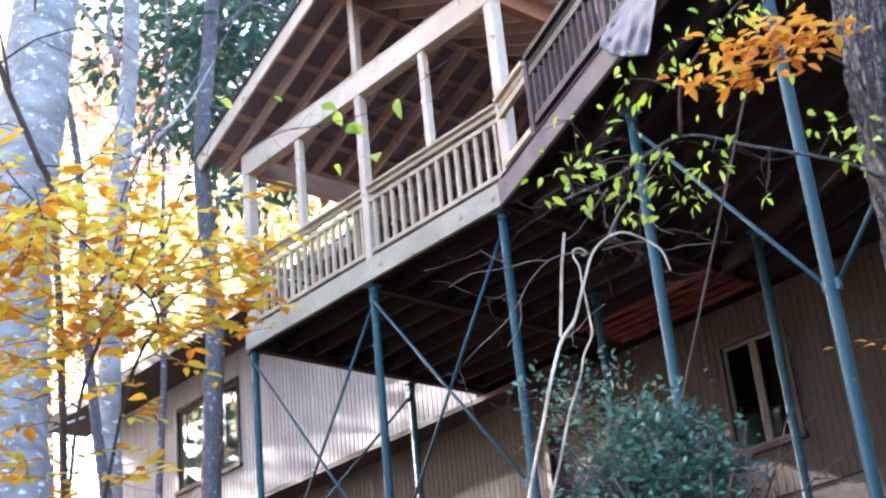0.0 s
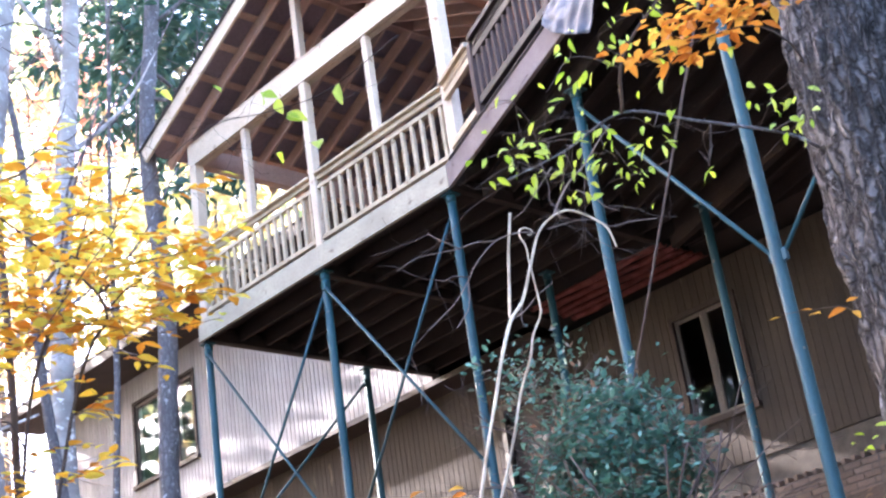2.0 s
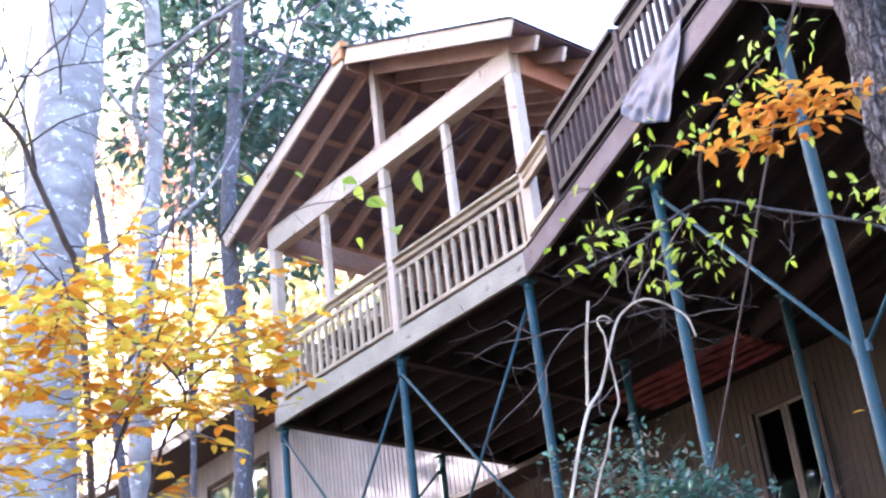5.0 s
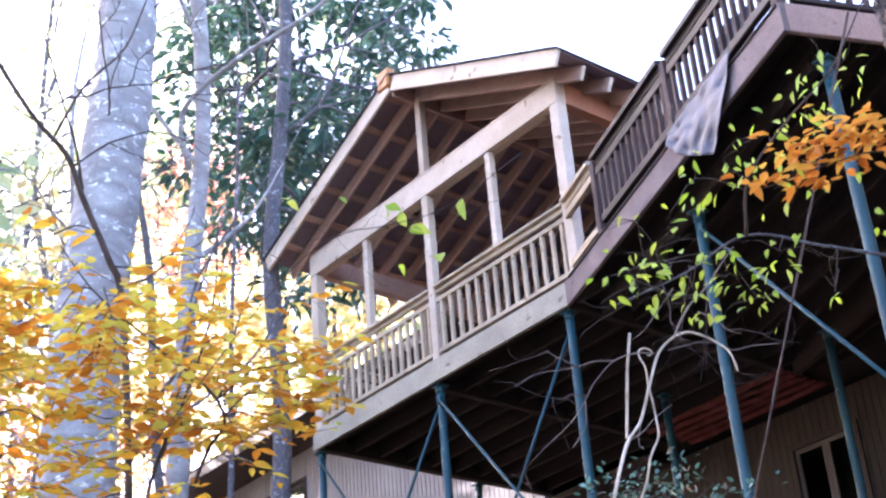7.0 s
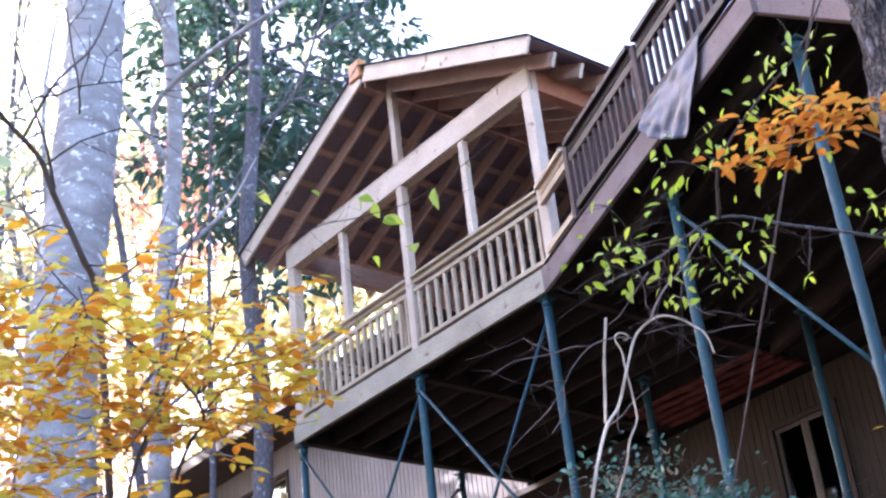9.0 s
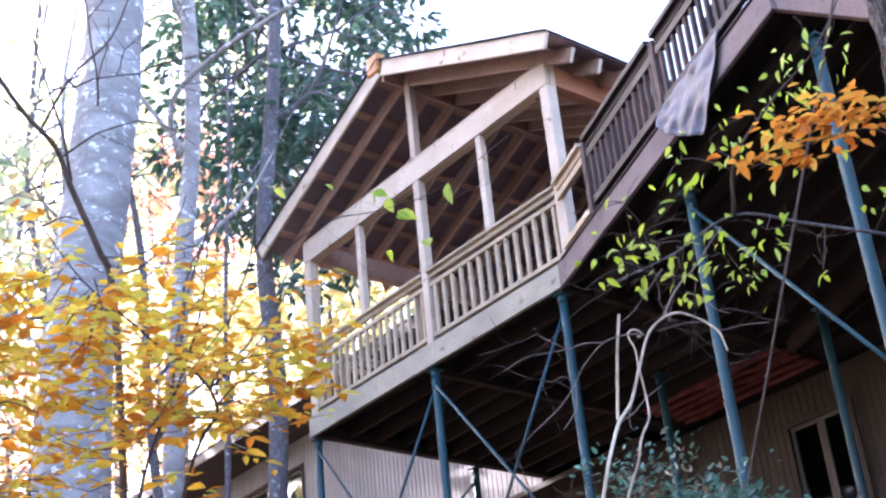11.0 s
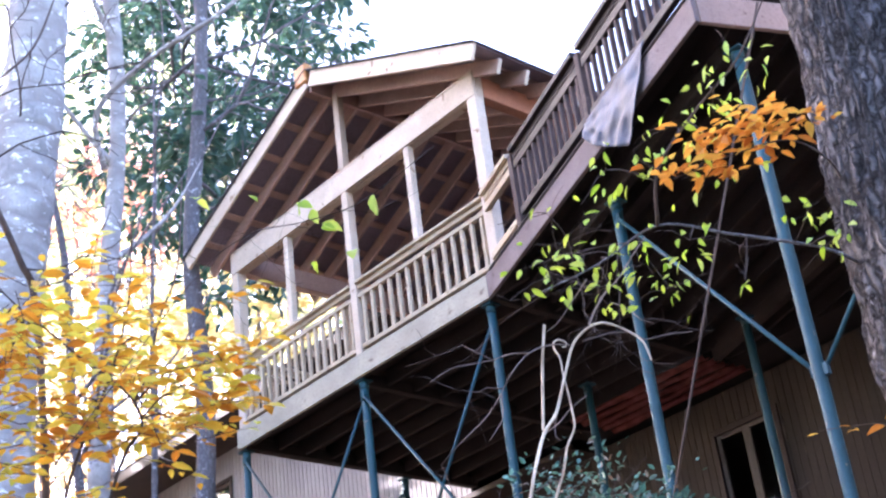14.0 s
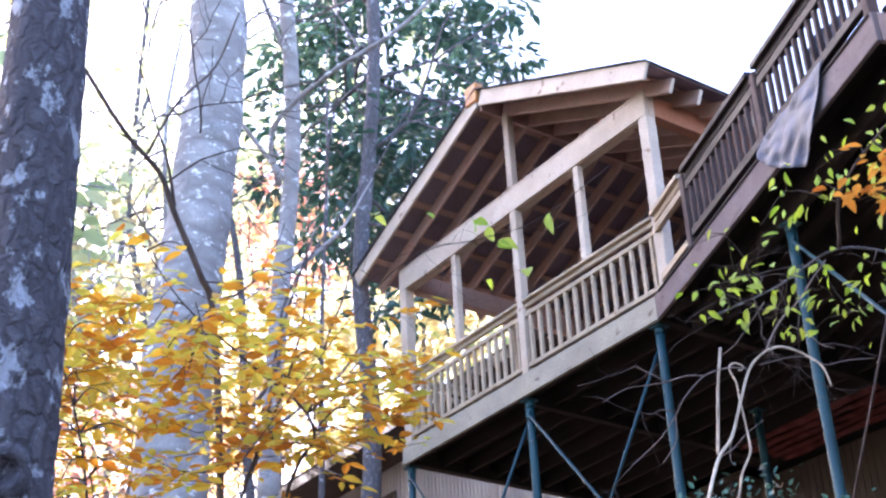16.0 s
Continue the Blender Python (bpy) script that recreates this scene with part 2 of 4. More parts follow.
def slab(corners, z0, z1):
    """A level slab over a polygon."""
    bm = bmesh.new()
    low = [bm.verts.new((x, y, z0)) for x, y in corners]
    high = [bm.verts.new((x, y, z1)) for x, y in corners]
    bm.faces.new(low[::-1])
    bm.faces.new(high)
    for i in range(len(corners)):
        j = (i + 1) % len(corners)
        bm.faces.new((low[i], low[j], high[j], high[i]))
    return bm


def smooth_path(points, steps):
    """Catmull-Rom through the points."""
    pts = [Vector(p) for p in points]
    pts = [pts[0] * 2 - pts[1]] + pts + [pts[-1] * 2 - pts[-2]]
    out = []
    for i in range(1, len(pts) - 2):
        a, b, c, d = pts[i - 1:i + 3]
        for k in range(steps):
            t = k / steps
            out.append(0.5 * (2 * b + (c - a) * t + (2 * a - 5 * b + 4 * c - d) * t * t + (3 * b - a - 3 * c + d) * t ** 3))
    out.append(pts[-2])
    return out


def tube(bm, path, r0, r1, sides=8, rough=0.0, seed=0.0, ridge=0.0, ridges=14, fine=0.0):
    """A tapered tube along path; rough wobbles it, ridge cuts long furrows into it."""
    rings = []
    n = len(path)
    for i, p in enumerate(path):
        d = (path[min(i + 1, n - 1)] - path[max(i - 1, 0)]).normalized()
        a = d.cross(Vector((0.3, 1, 0.1))).normalized()
        b = d.cross(a)
        r = r0 + (r1 - r0) * i / max(n - 1, 1)
        ring = []
        for k in range(sides):
            ang = 2 * math.pi * k / sides
            way = a * math.cos(ang) + b * math.sin(ang)
            q = r
            if rough:
                q *= 1 + rough * noise.noise(p * 1.6 + way * 0.8 + Vector((seed, 0, 0))) + 0.5 * rough * noise.noise(p * 5 + way * 2.5 + Vector((seed, 5, 0)))
            if ridge:
                s = Vector((math.cos(ang) * ridges / 6, math.sin(ang) * ridges / 6, (p.z) * 2.2 + seed))
                q += ridge * (abs(noise.noise(s * 2.0)) - 0.25) * 2
            if fine:
                q += fine * noise.noise(Vector((math.cos(ang) * 4, math.sin(ang) * 4, p.z * 9)))
            ring.append(bm.verts.new(p + way * q))
        rings.append(ring)
    for a, b in zip(rings, rings[1:]):
        for k in range(sides):
            bm.faces.new((a[k], a[(k + 1) % sides], b[(k + 1) % sides], b[k]))
    bm.faces.new(rings[0][::-1])
    bm.faces.new(rings[-1])
    for f in bm.faces:
        f.smooth = True
    return bm

# ---- ground ----
def ground_height(x, y):
    if y < 9.5:
        z = 0.27 * y if y > -6 else -1.62 + 0.1 * (y + 6)
    else:
        z = 2.565 + min(1.0, (y - 9.5) / 3.2) * 2.1
    return z + 0.12 * noise.noise(Vector((x * 0.5, y * 0.5, 0)))


def build_ground():
    bm = bmesh.new()
    xs = [-10 + math.copysign(abs(i) ** 1.6 * 0.35, i) for i in range(-45, 46)]
    ys = [6 + math.copysign(abs(i) ** 1.6 * 0.35, i) for i in range(-45, 46)]
    grid = [[bm.verts.new((x, y, ground_height(x, y))) for x in xs] for y in ys]
    for j in range(len(ys) - 1):
        for i in range(len(xs) - 1):
            bm.faces.new((grid[j][i], grid[j][i + 1], grid[j + 1][i + 1], grid[j + 1][i]))
    ob = mesh_object("ground", bm, SOIL)
    tagged(ob, "steep wooded slope covered with brown leaf litter", "ground", kind="structure")


build_ground()

# ---- main measures ----
XL, XR, YF = -13.99, -9.15, 9.55     # porch posts' outer faces, front
XC = -11.545
ZB, ZD = 7.975, 8.245                # deck: underside of its rim board, floor
ZH, ZT = 10.385, 10.67               # header beam: underside, top
YW, YL = 13.34, 13.8                 # upper wall, lower wall
ZBAND = 7.87                         # lower edge of the upper wall
A = Vector((-9.34, 9.535, 0))        # where the second deck's rim starts
U = Vector((0.927, -0.375, 0)).normalized()
N = Vector((-U.y, U.x, 0))           # from the rim back to the house
LEN2 = 4.66


# ---- porch deck ----
def build_porch_deck():
    t = thing("porch_deck", "raised porch deck of pale new pine on teal steel posts", "deck")
    part("rim_board", box(XL, A.x, YF - 0.042, YF - 0.002, ZB, ZD - 0.008), RIM_WOOD, t, "greying knotty pine rim board")
    part("rim_board", box(XL, XL + 0.04, YF + 0.001, YW, ZB, ZD - 0.03), OLD_WOOD, t)
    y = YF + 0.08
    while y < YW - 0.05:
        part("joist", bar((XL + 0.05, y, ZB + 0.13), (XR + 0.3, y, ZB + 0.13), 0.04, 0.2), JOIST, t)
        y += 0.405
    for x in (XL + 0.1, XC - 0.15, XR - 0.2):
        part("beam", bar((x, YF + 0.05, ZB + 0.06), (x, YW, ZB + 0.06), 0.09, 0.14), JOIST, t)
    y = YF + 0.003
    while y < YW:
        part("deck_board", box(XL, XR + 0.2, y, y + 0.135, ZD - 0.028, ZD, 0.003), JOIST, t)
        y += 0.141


build_porch_deck()


def build_side_deck():
    t = thing("side_deck", "weathered brown wooden deck turned away from the porch", "deck")
    a, b = A, A + U * LEN2
    part("rim_board", bar(a + Vector((0, 0, (ZB + ZD) / 2)), b + Vector((0, 0, (ZB + ZD) / 2)), 0.045, ZD - ZB), GREY_RIM, t, "greyed weathered rim board")
    c = b + N * 5.2
    part("rim_board", bar(b - U * 0.02 + N * 0.026 + Vector((0, 0, (ZB + ZD) / 2)), c + Vector((0, 0, (ZB + ZD) / 2)), 0.045, ZD - ZB), PINK_WOOD, t, "pinkish brown rim board")
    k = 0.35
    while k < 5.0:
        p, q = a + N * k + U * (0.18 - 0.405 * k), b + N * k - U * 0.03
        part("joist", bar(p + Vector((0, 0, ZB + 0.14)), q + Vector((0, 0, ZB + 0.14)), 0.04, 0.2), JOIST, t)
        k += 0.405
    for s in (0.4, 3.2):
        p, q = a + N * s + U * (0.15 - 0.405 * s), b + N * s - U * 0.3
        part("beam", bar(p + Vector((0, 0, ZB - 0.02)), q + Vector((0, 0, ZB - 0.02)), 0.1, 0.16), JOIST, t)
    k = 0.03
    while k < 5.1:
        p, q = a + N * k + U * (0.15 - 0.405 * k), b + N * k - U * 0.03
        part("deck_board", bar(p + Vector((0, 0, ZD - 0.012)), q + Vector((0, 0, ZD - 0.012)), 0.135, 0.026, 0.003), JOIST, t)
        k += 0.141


build_side_deck()


# ---- porch frame and roof ----
def post(name, x, y, z0, z1, s, mat, label):
    t = thing(name, label, "post", "porch posts")
    part("shaft", box(x - s / 2, x + s / 2, y - s / 2, y + s / 2, z0, z1, 0.008), mat, t)
    return t


for x, w in ((XL + 0.07, 0.14), (XC, 0.11), (XR - 0.07, 0.14)):
    post("porch_post", x, YF + w / 2, ZD, ZH, w, PALE_WOOD, "square pale pine porch post under the header beam")
post("gable_post", XC, YF + 0.05, ZT + 0.04, ZT + 1.14, 0.1, NEW_WOOD, "short pine post between header beam and ridge")
for x in (-12.79, -10.38):
    post("slim_post", x, YF + 0.055, ZD + 0.87, ZH, 0.09, PALE_WOOD, "slim pine stud standing on the porch rail")
for y in (11.4, YW - 0.1):
    for x in (XL + 0.07, XR - 0.07):
        post("porch_post", x, y, ZD, ZH, 0.14, NEW_WOOD, "square pine porch post on the side of the porch")


def build_header():
    t = thing("header_beam", "doubled pale pine header beam resting on the posts", "beam", "header beams")
    part("board", box(XL, XR, YF - 0.005, YF + 0.045, ZH, ZT), PALE_WOOD, t)
    part("board", box(XL, XR, YF + 0.052, YF + 0.145, ZH - 0.004, ZT + 0.02), NEW_WOOD, t)
    part("top_plate", box(XL, XR, YF - 0.0, YF + 0.05, ZT + 0.004, ZT + 0.04), NEW_WOOD, t)
    for x in (XL + 0.07, XR - 0.07):
        s = thing("side_beam", "reddish pine beam on the side of the porch", "beam", "header beams")
        part("board", box(x - 0.065, x + 0.065, YF + 0.15, YW + 0.3, ZH + 0.02, ZT), RED_BEAM if x > XC else RED_WOOD, s)


build_header()

WR, YR0, YR1 = 2.88, 9.2, 15.8       # roof: half width, front edge, back
XP = -11.62                        # under the ridge
ZP = 11.83                            # barge board's lower edge at the ridge
SLOPES = {-1: 0.43, 1: 0.48}


def roof_point(side, s, y, up=0.0):
    """A point of the roof s metres (level) from the ridge."""
    return Vector((XP + side * s, y, ZP - SLOPES[side] * s + up))


def build_porch_roof():
    t = thing("porch_roof", "open gable roof with bare rafters over the porch", "roof")
    for side in (-1, 1):
        part("barge_board", bar(roof_point(side, 0.05, YR0 + 0.02, 0.128), roof_point(side, WR, YR0 + 0.02, 0.128), 0.04, 0.21, side=(0, 1, 0)), PALE_WOOD, t, "pale pine barge board")
        y = YR0 + 0.39
        while y < YR1 - 0.1:
            part("rafter", bar(roof_point(side, 0.02, y, 0.07), roof_point(side, WR - 0.02, y, 0.07), 0.045, 0.17, side=(0, 1, 0)), RED_WOOD, t)
            part("rafter_end", bar(roof_point(side, WR - 0.018, y, 0.07), roof_point(side, WR - 0.012, y, 0.07), 0.043, 0.165, 0, side=(0, 1, 0)), PALE_WOOD, t, "pale sawn end grain")
            y += 0.41
        s = 0.22
        while s < WR:
            part("purlin", bar(roof_point(side, s, YR0 + 0.05, 0.185), roof_point(side, s, YR1, 0.185), 0.085, 0.04, side=(1, 0, -side * SLOPES[side])), RED_WOOD, t)
            s += 0.47
        part("sheathing", bar(roof_point(side, 0.0, (YR0 + YR1) / 2, 0.222), roof_point(side, WR + 0.03, (YR0 + YR1) / 2, 0.222), YR1 - YR0 - 0.04, 0.018, 0, side=(0, 1, 0)), SHEATHING, t)
        # shingle courses
        k = 0
        while k * 0.14 < WR:
            s0, s1 = WR + 0.06 - k * 0.14, WR + 0.06 - k * 0.14 - 0.2
            part("shingle_course", bar(roof_point(side, max(s1, 0), (YR0 + YR1) / 2 - 0.02, 0.25), roof_point(side, s0, (YR0 + YR1) / 2 - 0.02, 0.243), YR1 - YR0 + 0.03, 0.012, 0, side=(0, 1, 0)), SHINGLE, t)
            k += 1
    part("ridge_board", bar((XP, YR0 + 0.05, ZP + 0.05), (XP, YR1, ZP + 0.05), 0.04, 0.22), RED_WOOD, t)
    part("ridge_cap", bar((XP - 0.1, YR0 - 0.03, ZP + 0.22), (XP - 0.1, YR0 + 0.1, ZP + 0.22), 0.24, 0.28, 0.02), CAP, t, "orange wrapped ridge end")
    

build_porch_roof()


# ---- railings ----
def baluster_bar(p, z0, z1, w, along):
    return bar((p.x, p.y, z0), (p.x, p.y, z1), w, w, 0.004, side=along)


def build_railing(a, b, mats, label, count, low=0.1, heavy=1.0):
    """A railing from a to b (floor points): cap, two rails and balusters."""
    a, b = Vector(a), Vector(b)
    rail, cap, bal = mats
    t = thing("railing", label, "railing", "deck railings")
    z = a.z
    along = (b - a).normalized()
    lift = lambda p, h: Vector((p.x, p.y, z + h))
    part("cap_rail", bar(lift(a, 0.9), lift(b, 0.9), 0.14, 0.035 * heavy), cap, t)
    part("top_rail", bar(lift(a, 0.853), lift(b, 0.853), 0.045, 0.055 * heavy), rail, t)
    part("middle_rail", bar(lift(a, 0.735), lift(b, 0.735), 0.06, 0.055 * heavy), rail, t)
    part("bottom_rail", bar(lift(a, low), lift(b, low), 0.06, 0.052 * heavy), rail, t)
    n = count
    for i in range(n):
        p = a.lerp(b, (i + 0.5) / n)
        part("baluster", baluster_bar(p, z + low, z + 0.73, 0.043, along), bal, t)
    return t


light = (RAIL_WOOD, RAIL_WOOD, RAIL_WOOD)
RY = YF + 0.05
build_railing((XL + 0.14, RY, ZD), (XC - 0.05, RY, ZD), light, "pale pine porch railing with square balusters", 16)
build_railing((XC + 0.05, RY, ZD), (XR - 0.14, RY, ZD), light, "pale pine porch railing with square balusters", 14)
build_railing((XL + 0.07, YF + 0.15, ZD), (XL + 0.07, 11.3, ZD), light, "pale pine porch railing on the porch's side", 11)
build_railing((XL + 0.07, 11.5, ZD), (XL + 0.07, YW - 0.2, ZD), light, "pale pine porch railing on the porch's side", 10)
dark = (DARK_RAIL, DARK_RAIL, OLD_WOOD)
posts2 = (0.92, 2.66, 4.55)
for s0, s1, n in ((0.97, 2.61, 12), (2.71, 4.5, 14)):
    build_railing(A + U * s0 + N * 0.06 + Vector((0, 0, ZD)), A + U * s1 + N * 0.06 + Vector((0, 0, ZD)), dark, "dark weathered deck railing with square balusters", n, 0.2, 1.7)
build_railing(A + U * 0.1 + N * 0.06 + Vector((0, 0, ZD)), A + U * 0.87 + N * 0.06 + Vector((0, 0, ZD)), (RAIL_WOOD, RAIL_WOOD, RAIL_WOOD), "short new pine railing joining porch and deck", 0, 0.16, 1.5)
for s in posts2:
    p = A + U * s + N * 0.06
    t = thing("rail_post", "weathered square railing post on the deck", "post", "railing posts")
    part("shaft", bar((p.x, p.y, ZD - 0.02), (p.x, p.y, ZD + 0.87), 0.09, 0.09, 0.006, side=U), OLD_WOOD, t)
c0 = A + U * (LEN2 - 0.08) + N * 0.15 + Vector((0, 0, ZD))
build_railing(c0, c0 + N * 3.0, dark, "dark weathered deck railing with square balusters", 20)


# ---- steel posts and braces ----
def steel_post(x, y, top, bottom, r=0.047):
    t = thing("steel_post", "round teal painted steel post under the deck", "post", "steel posts")
    bm = bmesh.new()
    tube(bm, [Vector((x, y, z)) for z in np.linspace(bottom, top - 0.02, 12)], r, r, 20)
    part("shaft", bm, TEAL, t)
    part("top_plate", box(x - 0.075, x + 0.075, y - 0.075, y + 0.075, top - 0.02, top, 0.003), TEAL, t)
    part("collar", tube(bmesh.new(), [Vector((x, y, top - 0.1)), Vector((x, y, top - 0.02))], r * 1.12, r * 1.12, 20), TEAL, t)


G = {"a": (-13.98, 9.63), "b": (-11.6, 9.63), "c": (-9.45, 9.63), "d": (-10.54, 12.15), "e": (-7.17, 9.095), "f": (-8.24, 12.25), "g": (-5.03, 8.225), "h": (-14.0, 12.15)}
for k, (x, y) in G.items():
    steel_post(x, y, ZB - (0.1 if k in "efg" else 0.004), ground_height(x, y) - 0.2)


def brace(p, q, r=0.017):
    t = thing("brace", "thin teal steel brace between two posts", "brace", "steel braces")
    p, q = Vector(p), Vector(q)
    part("rod", tube(bmesh.new(), [p, q], r, r, 10), TEAL, t)
    for e in (p, q):
        part("lug", bar(e + Vector((0, -0.02, 0)), e + Vector((0, 0.02, 0)), 0.06, 0.09, 0.004), TEAL, t)


brace((-13.93, 9.57, 7.82), (-11.6, 9.57, 4.84))
brace((-11.65, 9.68, 7.83), (-13.98, 9.68, 4.88))
brace((-11.56, 9.57, 7.77), (-9.47, 9.57, 5.12))
brace((-9.5, 9.68, 7.83), (-11.6, 9.68, 4.98))
brace((-13.98, 12.08, 7.74), (-13.99, 9.72, 5.3))
brace((-5.07, 8.24, 5.2), (-7.15, 9.07, 7.68))
brace((-4.98, 8.23, 5.18), (-3.24, 8.94, 7.85))


# ---- house ----
def plank_wall(name, label, x0, x1, y, z0, z1, mat, holes=(), width=0.105, gap=0.01):
    """A wall of upright siding boards in front of a backing, round rectangular holes (x0, x1, z0, z1)."""
    w = new(name)
    tagged(w, label, "wall", kind="structure")
    cuts = sorted({x0, x1, *[h[0] for h in holes], *[h[1] for h in holes]})
    for a, b in zip(cuts, cuts[1:]):
        mid = (a + b) / 2
        spans = [(z0, z1)]
        for h in holes:
            if h[0] <= mid <= h[1]:
                spans = [s for lo, hi in spans for s in ((lo, min(hi, h[2])), (max(lo, h[3]), hi)) if s[1] - s[0] > 0.01]
        for lo, hi in spans:
            part("backing", box(a, b, y + 0.021, y + 0.14, lo, hi, 0), mat, w)
            n = max(1, round((b - a) / width))
            st = (b - a) / n
            for i in range(n):
                part("siding_board", box(a + i * st + gap / 2, a + (i + 1) * st - gap / 2, y, y + 0.02, lo, hi, 0.003), mat, w)
    return w


WIN_L = [(-21.82, -20.95, 8.62, 10.1), (-20.52, -19.93, 8.62, 10.1)]
WIN_R = (-10.09, -9.2, 6.07, 7.4)
ZEAVE = 10.66
plank_wall("wall_upper", "grey-brown upright board siding of the upper floor", -24.5, XL, YW, ZBAND, ZEAVE + 0.25, SIDING, WIN_L)
plank_wall("wall_porch", "grey-brown upright board siding behind the porch", XL, -3.0, YW, ZD, ZEAVE + 0.25, SIDING)
DOOR = (-13.16, -12.25, 4.95, 7.25)
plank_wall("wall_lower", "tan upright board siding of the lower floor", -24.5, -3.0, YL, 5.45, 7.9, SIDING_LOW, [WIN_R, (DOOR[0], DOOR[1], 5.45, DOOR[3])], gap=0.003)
# floor strip added to stop sky showing above the lower wall
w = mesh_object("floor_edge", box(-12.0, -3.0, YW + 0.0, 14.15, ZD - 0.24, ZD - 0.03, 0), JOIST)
tagged(w, "dark underside of the floor over the lower wall", "floor", kind="structure")
w = mesh_object("wall_foundation", box(-24.5, -3, YL + 0.03, YL + 0.3, 3.0, 5.445, 0), MORTAR)
tagged(w, "grey rendered foundation wall under the siding", "wall", kind="structure")
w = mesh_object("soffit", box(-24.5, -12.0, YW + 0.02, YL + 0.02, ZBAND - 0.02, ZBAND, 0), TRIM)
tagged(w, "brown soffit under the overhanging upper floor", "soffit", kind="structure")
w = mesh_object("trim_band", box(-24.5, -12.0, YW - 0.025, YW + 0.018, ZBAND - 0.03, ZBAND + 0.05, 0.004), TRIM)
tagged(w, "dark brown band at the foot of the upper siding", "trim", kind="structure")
for nm, x0 in (("wall_west", -24.5), ("wall_east", -3.1)):
    w = mesh_object(nm, box(x0, x0 + 0.1, YW + 0.15, 22, 3.0, ZEAVE + 0.2, 0), SIDING)
    tagged(w, "plain end wall of the house", "wall", kind="structure")
# unseen wall, added only to cut light coming under the deck from the right
w = mesh_object("wall_wing", box(-2.4, -2.2, 7.6, YW, 1.8, ZEAVE + 0.2, 0), SIDING)
tagged(w, "unseen plain wall added to keep side light off the lower wall", "wall", kind="structure")
w = mesh_object("wall_back", box(-24.5, -3, 22, 22.1, 3.0, ZEAVE + 0.2, 0), SIDING)
tagged(w, "plain back wall of the house", "wall", kind="structure")
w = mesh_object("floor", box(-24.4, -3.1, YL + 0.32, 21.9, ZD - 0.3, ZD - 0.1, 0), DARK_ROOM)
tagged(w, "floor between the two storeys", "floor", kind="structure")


# unseen ceiling, added to block sky light behind the windows
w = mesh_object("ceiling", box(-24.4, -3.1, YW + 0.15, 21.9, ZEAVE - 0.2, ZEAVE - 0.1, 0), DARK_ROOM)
tagged(w, "unseen ceiling added to keep sky out of the windows", "ceiling", kind="structure")


def build_window(name, x0, x1, z0, z1, y, panes, label):
    t = thing(name, label, "window", kind="structure")
    f = 0.07
    part("window_frame", box(x0 - f, x1 + f, y - 0.03, y + 0.03, z1, z1 + f), TRIM, t)
    part("window_frame", box(x0 - f, x0, y - 0.03, y + 0.03, z0, z1), TRIM, t)
    part("window_frame", box(x1, x1 + f, y - 0.03, y + 0.03, z0, z1), TRIM, t)
    part("window_sill", box(x0 - f - 0.03, x1 + f + 0.03, y - 0.07, y + 0.05, z0 - f, z0), TRIM, t)
    n = panes
    w = (x1 - x0) / n
    for i in range(n):
        a, b = x0 + i * w, x0 + (i + 1) * w
        part("sash", box(a, a + 0.055, y + 0.01, y + 0.05, z0, z1), SASH, t)
        part("sash", box(b - 0.055, b, y + 0.01, y + 0.05, z0, z1), SASH, t)
        part("sash", box(a + 0.056, b - 0.056, y + 0.01, y + 0.05, z0, z0 + 0.055), SASH, t)
        part("sash", box(a + 0.056, b - 0.056, y + 0.01, y + 0.05, z1 - 0.055, z1), SASH, t)
        g = part("pane", box(a + 0.05, b - 0.05, y + 0.026, y + 0.032, z0 + 0.05, z1 - 0.05, 0), GLASS, t)
        g.visible_shadow = False


build_window("window_1", *WIN_R, YL, 2, "two-light window with tan sashes and dark brown casing")
build_window("window_2", *WIN_L[0], YW, 1, "tall window with dark brown casing in grey siding")
build_window("window_3", *WIN_L[1], YW, 1, "tall window with dark brown casing in grey siding")
d = thing("door_1", "dark open doorway with brown casing under the deck", "door", kind="structure")
part("door_casing", box(DOOR[0] - 0.09, DOOR[0], YL - 0.03, YL + 0.1, DOOR[2], DOOR[3] + 0.09), SASH, d)
part("door_casing", box(DOOR[1], DOOR[1] + 0.09, YL - 0.03, YL + 0.1, DOOR[2], DOOR[3] + 0.09), SASH, d)
part("door_casing", box(DOOR[0], DOOR[1], YL - 0.03, YL + 0.1, DOOR[3], DOOR[3] + 0.09), SASH, d)
# dark panel stands for the unlit interior behind the doorway
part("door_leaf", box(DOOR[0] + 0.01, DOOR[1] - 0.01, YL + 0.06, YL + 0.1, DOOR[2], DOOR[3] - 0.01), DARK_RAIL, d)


def build_main_roof():
    t = thing("main_roof", "low dark shingle roof of the house with a deep eave", "roof")
    y0, y1, z0, z1 = 12.39, 17.9, ZEAVE, ZEAVE + 1.5
    for a, b in ((-25.3, XP - WR + 0.3), (XP + WR - 0.3, -2.5)):
        part("roof_deck", bar(((a + b) / 2, y0, z0 + 0.13), ((a + b) / 2, y1, z1 + 0.13), b - a, 0.05, 0), TRIM, t)
        part("shingles", bar(((a + b) / 2, y0 - 0.03, z0 + 0.165), ((a + b) / 2, y1, z1 + 0.165), b - a, 0.02, 0), SHINGLE, t)
        part("roof_deck", bar(((a + b) / 2, y1, z1 + 0.13), ((a + b) / 2, 22.6, z0 + 0.13), b - a, 0.05, 0), SHINGLE, t)
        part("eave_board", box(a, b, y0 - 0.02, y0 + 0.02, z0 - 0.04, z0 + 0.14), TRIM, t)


build_main_roof()
